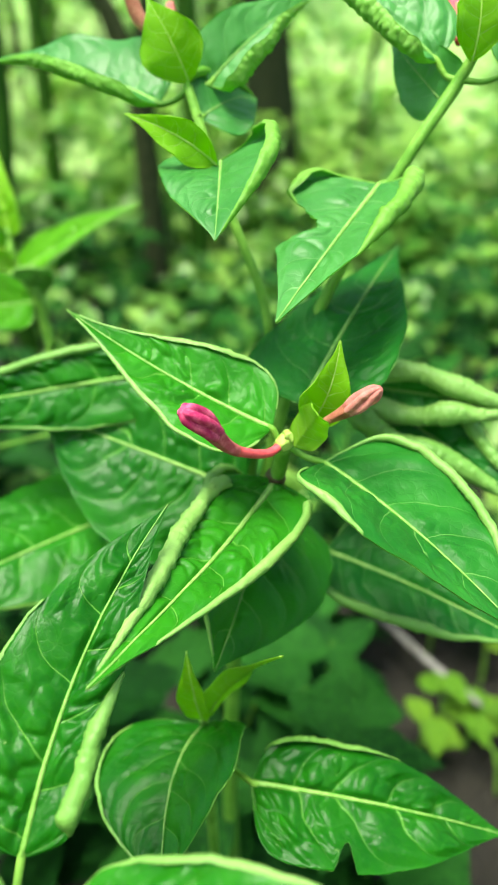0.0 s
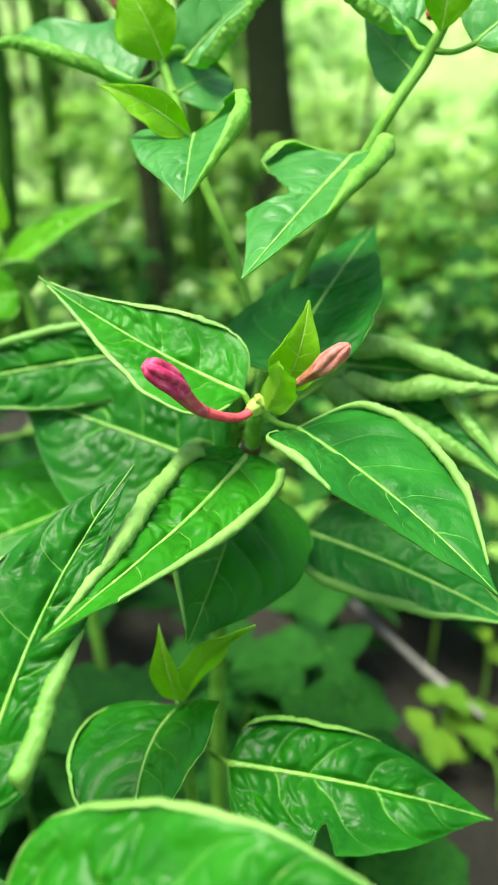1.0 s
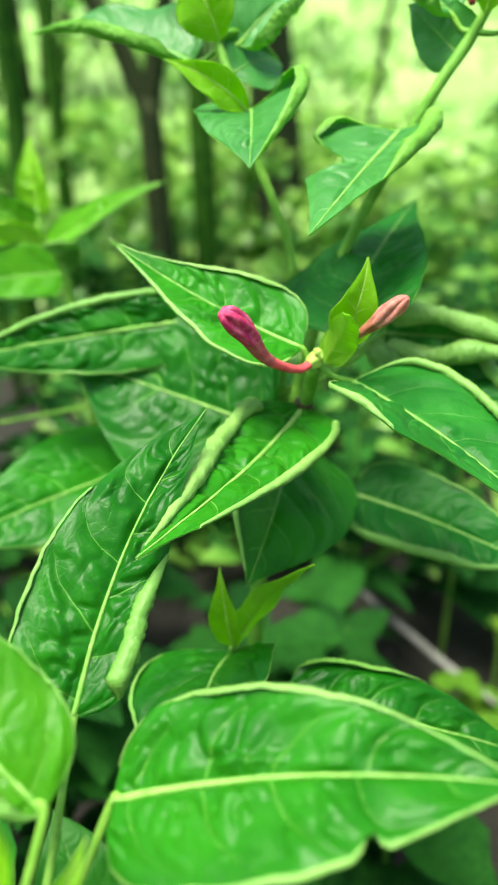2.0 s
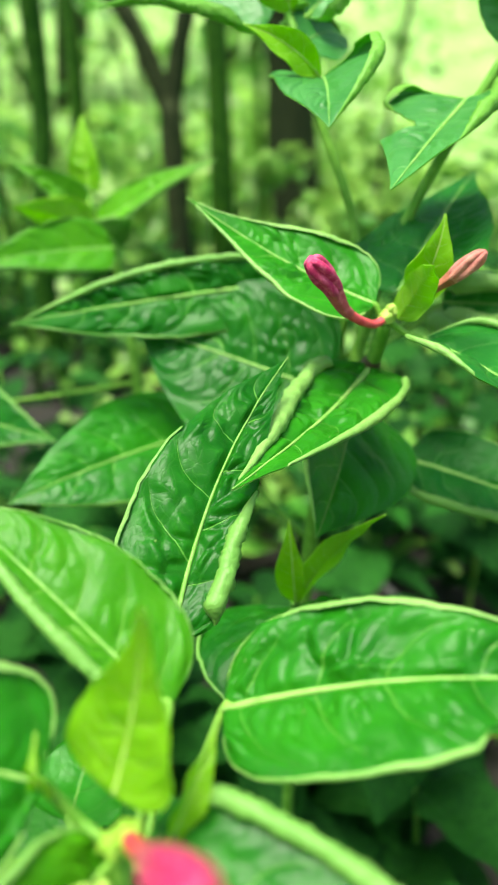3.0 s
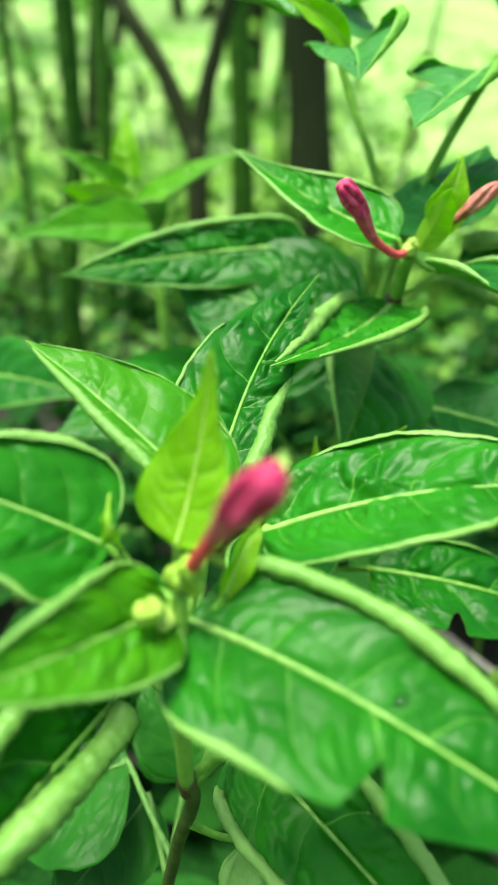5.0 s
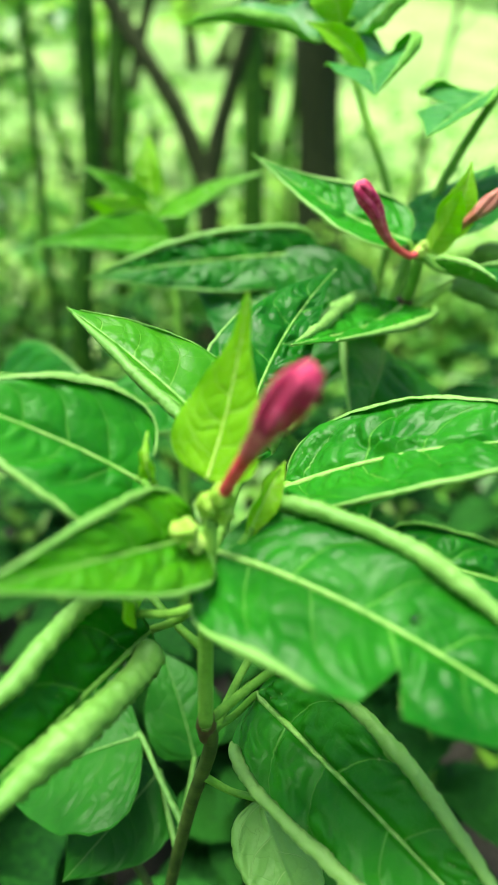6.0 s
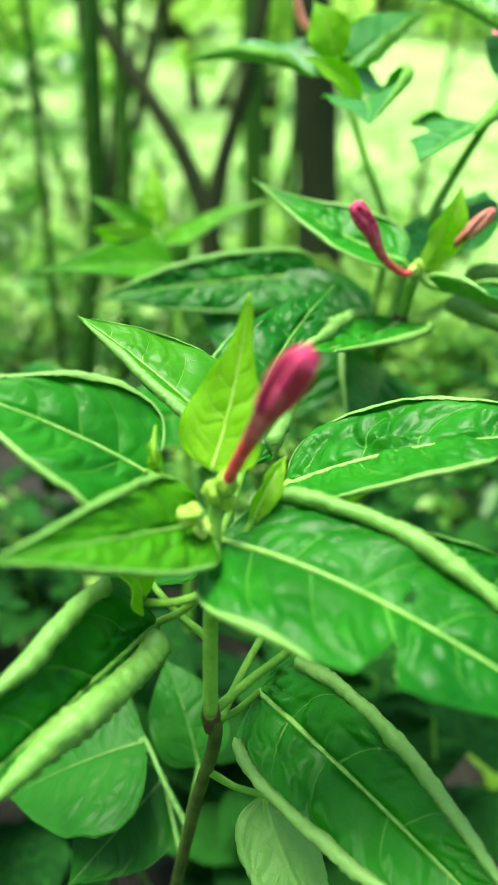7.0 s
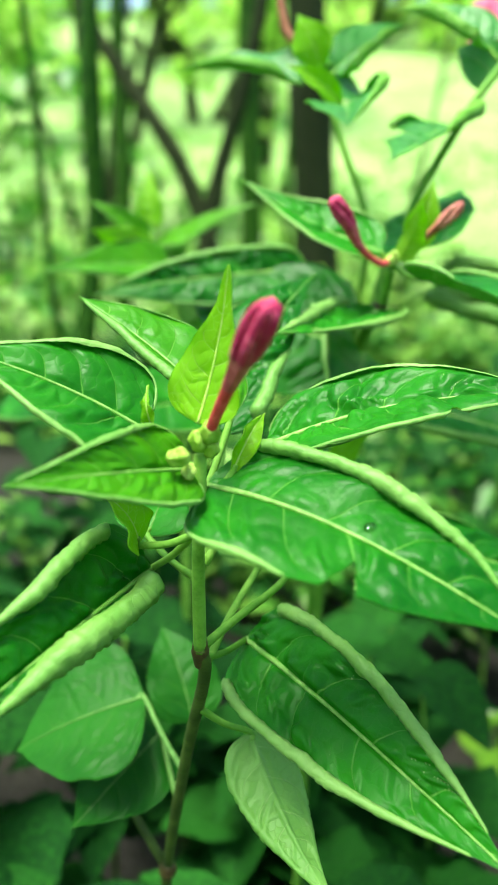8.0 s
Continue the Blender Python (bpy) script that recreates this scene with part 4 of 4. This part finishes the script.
for k, (x, y, h) in enumerate(((-.22, .24, .30), (-.30, .32, .34), (-.17, .33, .30), (.10, .30, .28), (.05, .40, .26), (.34, .34, .28), (-.02, .16, .20), (-.16, .14, .22), (.06, .12, .18), (.07, .47, .24), (-.38, .4, .36), (.42, .46, .30), (.10, .62, .22), (.26, .72, .2), (-.12, .05, .16), (.02, .05, .16), (-.06, .30, .24), (-.02, .42, .22), (.08, .22, .2), (-.10, .22, .12), (-.05, .36, .2), (.02, .30, .16), (.15, .16, .18), (-.12, .40, .22), (-.26, .10, .2), (.22, .14, .2))):
    weed(x, y, h, 11, .095, 200 + k)

for k, (x, y, h) in enumerate(((.195, .515, .06), (.225, .535, .07), (.25, .525, .06), (.275, .47, .06), (.30, .62, .10), (-.30, .70, .1), (-.42, .62, .12), (.36, .75, .12))):
    weed(x, y, h, 3, .045, 300 + k, PALE_SHAPES, "small yellow-green seedling on bare soil")


def bush(name, x, y, width, height, count, size, seed, label, mat, low=0.0):
    """A bush or tree crown: limbs, and many small leaves in uneven clumps."""
    r = np.random.RandomState(seed)
    ob = new(name)
    ob.location = (x, y, bank(y))
    tagged(ob, label, "bush", "bushes in the distance")
    clumps = [(r.uniform(-1, 1) * width, r.uniform(-1, 1) * width * .6, low + (height - low) * r.rand() ** 0.8, r.uniform(.12, .34) * width) for _ in range(16)]
    for c in clumps[:7]:
        v, f = tube([(c[0] * .15, c[1] * .15, -.03), (c[0] * .5, c[1] * .5, c[2] * .55), c[:3]], [.012 * height, .008 * height, .003 * height], 7, 5)
        part("limb", mesh_from("limb", v, f, (BARK,)), ob)
    verts, faces = [], []
    for i in range(int(count * (0.62 if size > .12 else 1))):
        c = clumps[r.randint(len(clumps))]
        d = r.randn(3)
        d = d / np.linalg.norm(d) * r.rand() ** 0.45 * c[3]
        p = np.array(c[:3]) + d * (1, 1, .8)
        p[2] = max(p[2], 0.03)
        a, tilt = r.uniform(0, 6.283), r.uniform(-.9, .5)
        t = np.array((math.cos(a) * math.cos(tilt), math.sin(a) * math.cos(tilt), math.sin(tilt)))
        s = unit(np.cross(t, (r.uniform(-.4, .4), r.uniform(-.4, .4), 1)))
        n = np.cross(s, t)
        L = size * r.uniform(.6, 1.3)
        w = L * .3
        b = len(verts)
        verts += [p, p + t * L * .4 + s * w + n * L * .1, p + t * L * .4 - s * w + n * L * .1, p + t * L * .45 - n * L * .02, p + t * L * .95 - n * L * .15]
        faces += [(b, b + 3, b + 1), (b, b + 2, b + 3), (b + 1, b + 3, b + 4), (b + 3, b + 2, b + 4)]
    part("foliage", mesh_from("foliage", verts, faces, (mat,)), ob)


k = 0
for x, y, w, h, n, s, low in (
        (-.80, 2.0, .35, .65, 300, .08, .1), (-.25, 2.4, .35, .50, 320, .08, .1), (.60, 1.9, .4, .30, 420, .09, .03), (-1.5, 2.5, .6, 1.2, 450, .09, .2),
        (1.1, 2.4, .5, .40, 500, .09, .05), (.42, 2.9, .4, .40, 400, .09, .03), (.30, 2.3, .3, .36, 380, .08, .03)):
    k += 1
    bush("bush", x, y, w, h, n, s, k, "leafy green bush, out of focus", BUSH, low)

# a low hedge at the foot of the bank, and loose taller shrubs in front of the lawn
for i in range(8):
    k += 1
    bush("bush", -1.3 + .46 * i + rng.uniform(-.12, .12), rng.uniform(3.3, 4.1), .58, rng.uniform(.46, .60), 600, .10, k, "low leafy green bush, out of focus", BUSH, .03)
for i in range(7):
    k += 1
    bush("shrub", -2.1 + .45 * i + rng.uniform(-.12, .12), rng.uniform(4.2, 5.2), .55, rng.uniform(1.1, 1.7) - .1 * i, 210, .10, k, "loose tall green shrub, out of focus", BUSH, .3)

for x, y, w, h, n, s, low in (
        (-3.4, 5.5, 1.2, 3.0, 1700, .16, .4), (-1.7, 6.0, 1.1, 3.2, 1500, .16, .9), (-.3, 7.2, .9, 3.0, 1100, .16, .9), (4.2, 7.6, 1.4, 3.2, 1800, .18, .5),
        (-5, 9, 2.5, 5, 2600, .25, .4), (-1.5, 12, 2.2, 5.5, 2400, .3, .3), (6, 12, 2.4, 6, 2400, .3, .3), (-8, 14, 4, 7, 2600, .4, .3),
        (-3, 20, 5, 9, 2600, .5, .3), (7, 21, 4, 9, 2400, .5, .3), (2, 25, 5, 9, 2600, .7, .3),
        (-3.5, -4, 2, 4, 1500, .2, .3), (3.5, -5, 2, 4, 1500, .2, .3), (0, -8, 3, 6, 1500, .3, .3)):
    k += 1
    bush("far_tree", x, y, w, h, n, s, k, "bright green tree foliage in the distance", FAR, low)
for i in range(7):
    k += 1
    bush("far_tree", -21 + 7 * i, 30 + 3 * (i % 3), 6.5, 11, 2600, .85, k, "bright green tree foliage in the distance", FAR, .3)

# ---- tufts of grass and ground cover, too many to count ----
def ground_cover():
    r = np.random.RandomState(77)
    verts, faces = [], []
    for _ in range(34000):
        x, y = 4.6 * math.copysign(abs(r.uniform(-1, 1)) ** 1.5, r.uniform(-1, 1)), r.uniform(-3.2, 3.9) - 0.5 * r.rand() ** 3
        if math.hypot(x, y - 0.25) < 0.55 or math.hypot(x + 0.55, y - 1.25) < 0.2:
            continue
        patch = noise.noise(Vector((x * 1.7, y * 1.7, 5))) + 0.5 * noise.noise(Vector((x * 4.5, y * 4.5, 9)))
        if patch < -0.28 - 0.2 * r.rand() or max(y, abs(x) * .8, -y) > 3.1 + 1.6 * patch + 0.6 * r.rand():
            continue
        p = np.array((x, y, 0.0))
        a = r.uniform(0, 6.283)
        L = r.uniform(.05, .13)
        t = unit((math.cos(a), math.sin(a), r.uniform(.2, 1.6)))
        s = unit(np.cross(t, (0, 0, 1))) * L * r.uniform(.12, .3)
        h = np.array((0, 0, r.uniform(0, .12)))
        b = len(verts)
        verts += [p + h, p + h + t * L * .5 + s, p + h + t * L * .5 - s, p + h + t * L + np.array((0, 0, -L * .25))]
        faces += [(b, b + 1, b + 3), (b, b + 3, b + 2)]
    near = len(faces)
    for _ in range(21000):
        x, y = r.uniform(-9, 9), 11 - 20 * r.rand() ** 0.8
        if max(y, abs(x) * .8, -y) < 2.9 or noise.noise(Vector((x * 0.9, y * 0.9, 2))) < -0.25 + 0.1 * r.rand():
            continue
        a, L = r.uniform(0, 6.283), r.uniform(.08, .2)
        t = unit((math.cos(a), math.sin(a), r.uniform(.1, .9)))
        s = unit(np.cross(t, (0, 0, 1))) * L * r.uniform(.12, .3)
        p, b = np.array((x, y, bank(y) + r.uniform(-.02, .03))), len(verts)
        verts += [p, p + t * L * .5 + s, p + t * L * .5 - s, p + t * L + np.array((0, 0, -L * .2))]
        faces += [(b, b + 1, b + 3), (b, b + 3, b + 2)]
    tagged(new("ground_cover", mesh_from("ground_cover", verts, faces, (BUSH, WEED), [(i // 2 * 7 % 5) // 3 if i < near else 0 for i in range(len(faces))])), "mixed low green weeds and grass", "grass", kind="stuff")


ground_cover()

# ---- the dry stick on the soil ----
v, f = tube([(.135, .735, .05), (.165, .68, .05), (.215, .60, .05), (.262, .53, .05)], [.0034, .0042, .0046, .0042], 10, 6, lambda s, a: 1 + .08 * math.sin(20 * s + a))
tagged(new("dry_stick", mesh_from("dry_stick", v, f, (STICK,))), "thin grey dry stick leaning in the weeds", "stick")
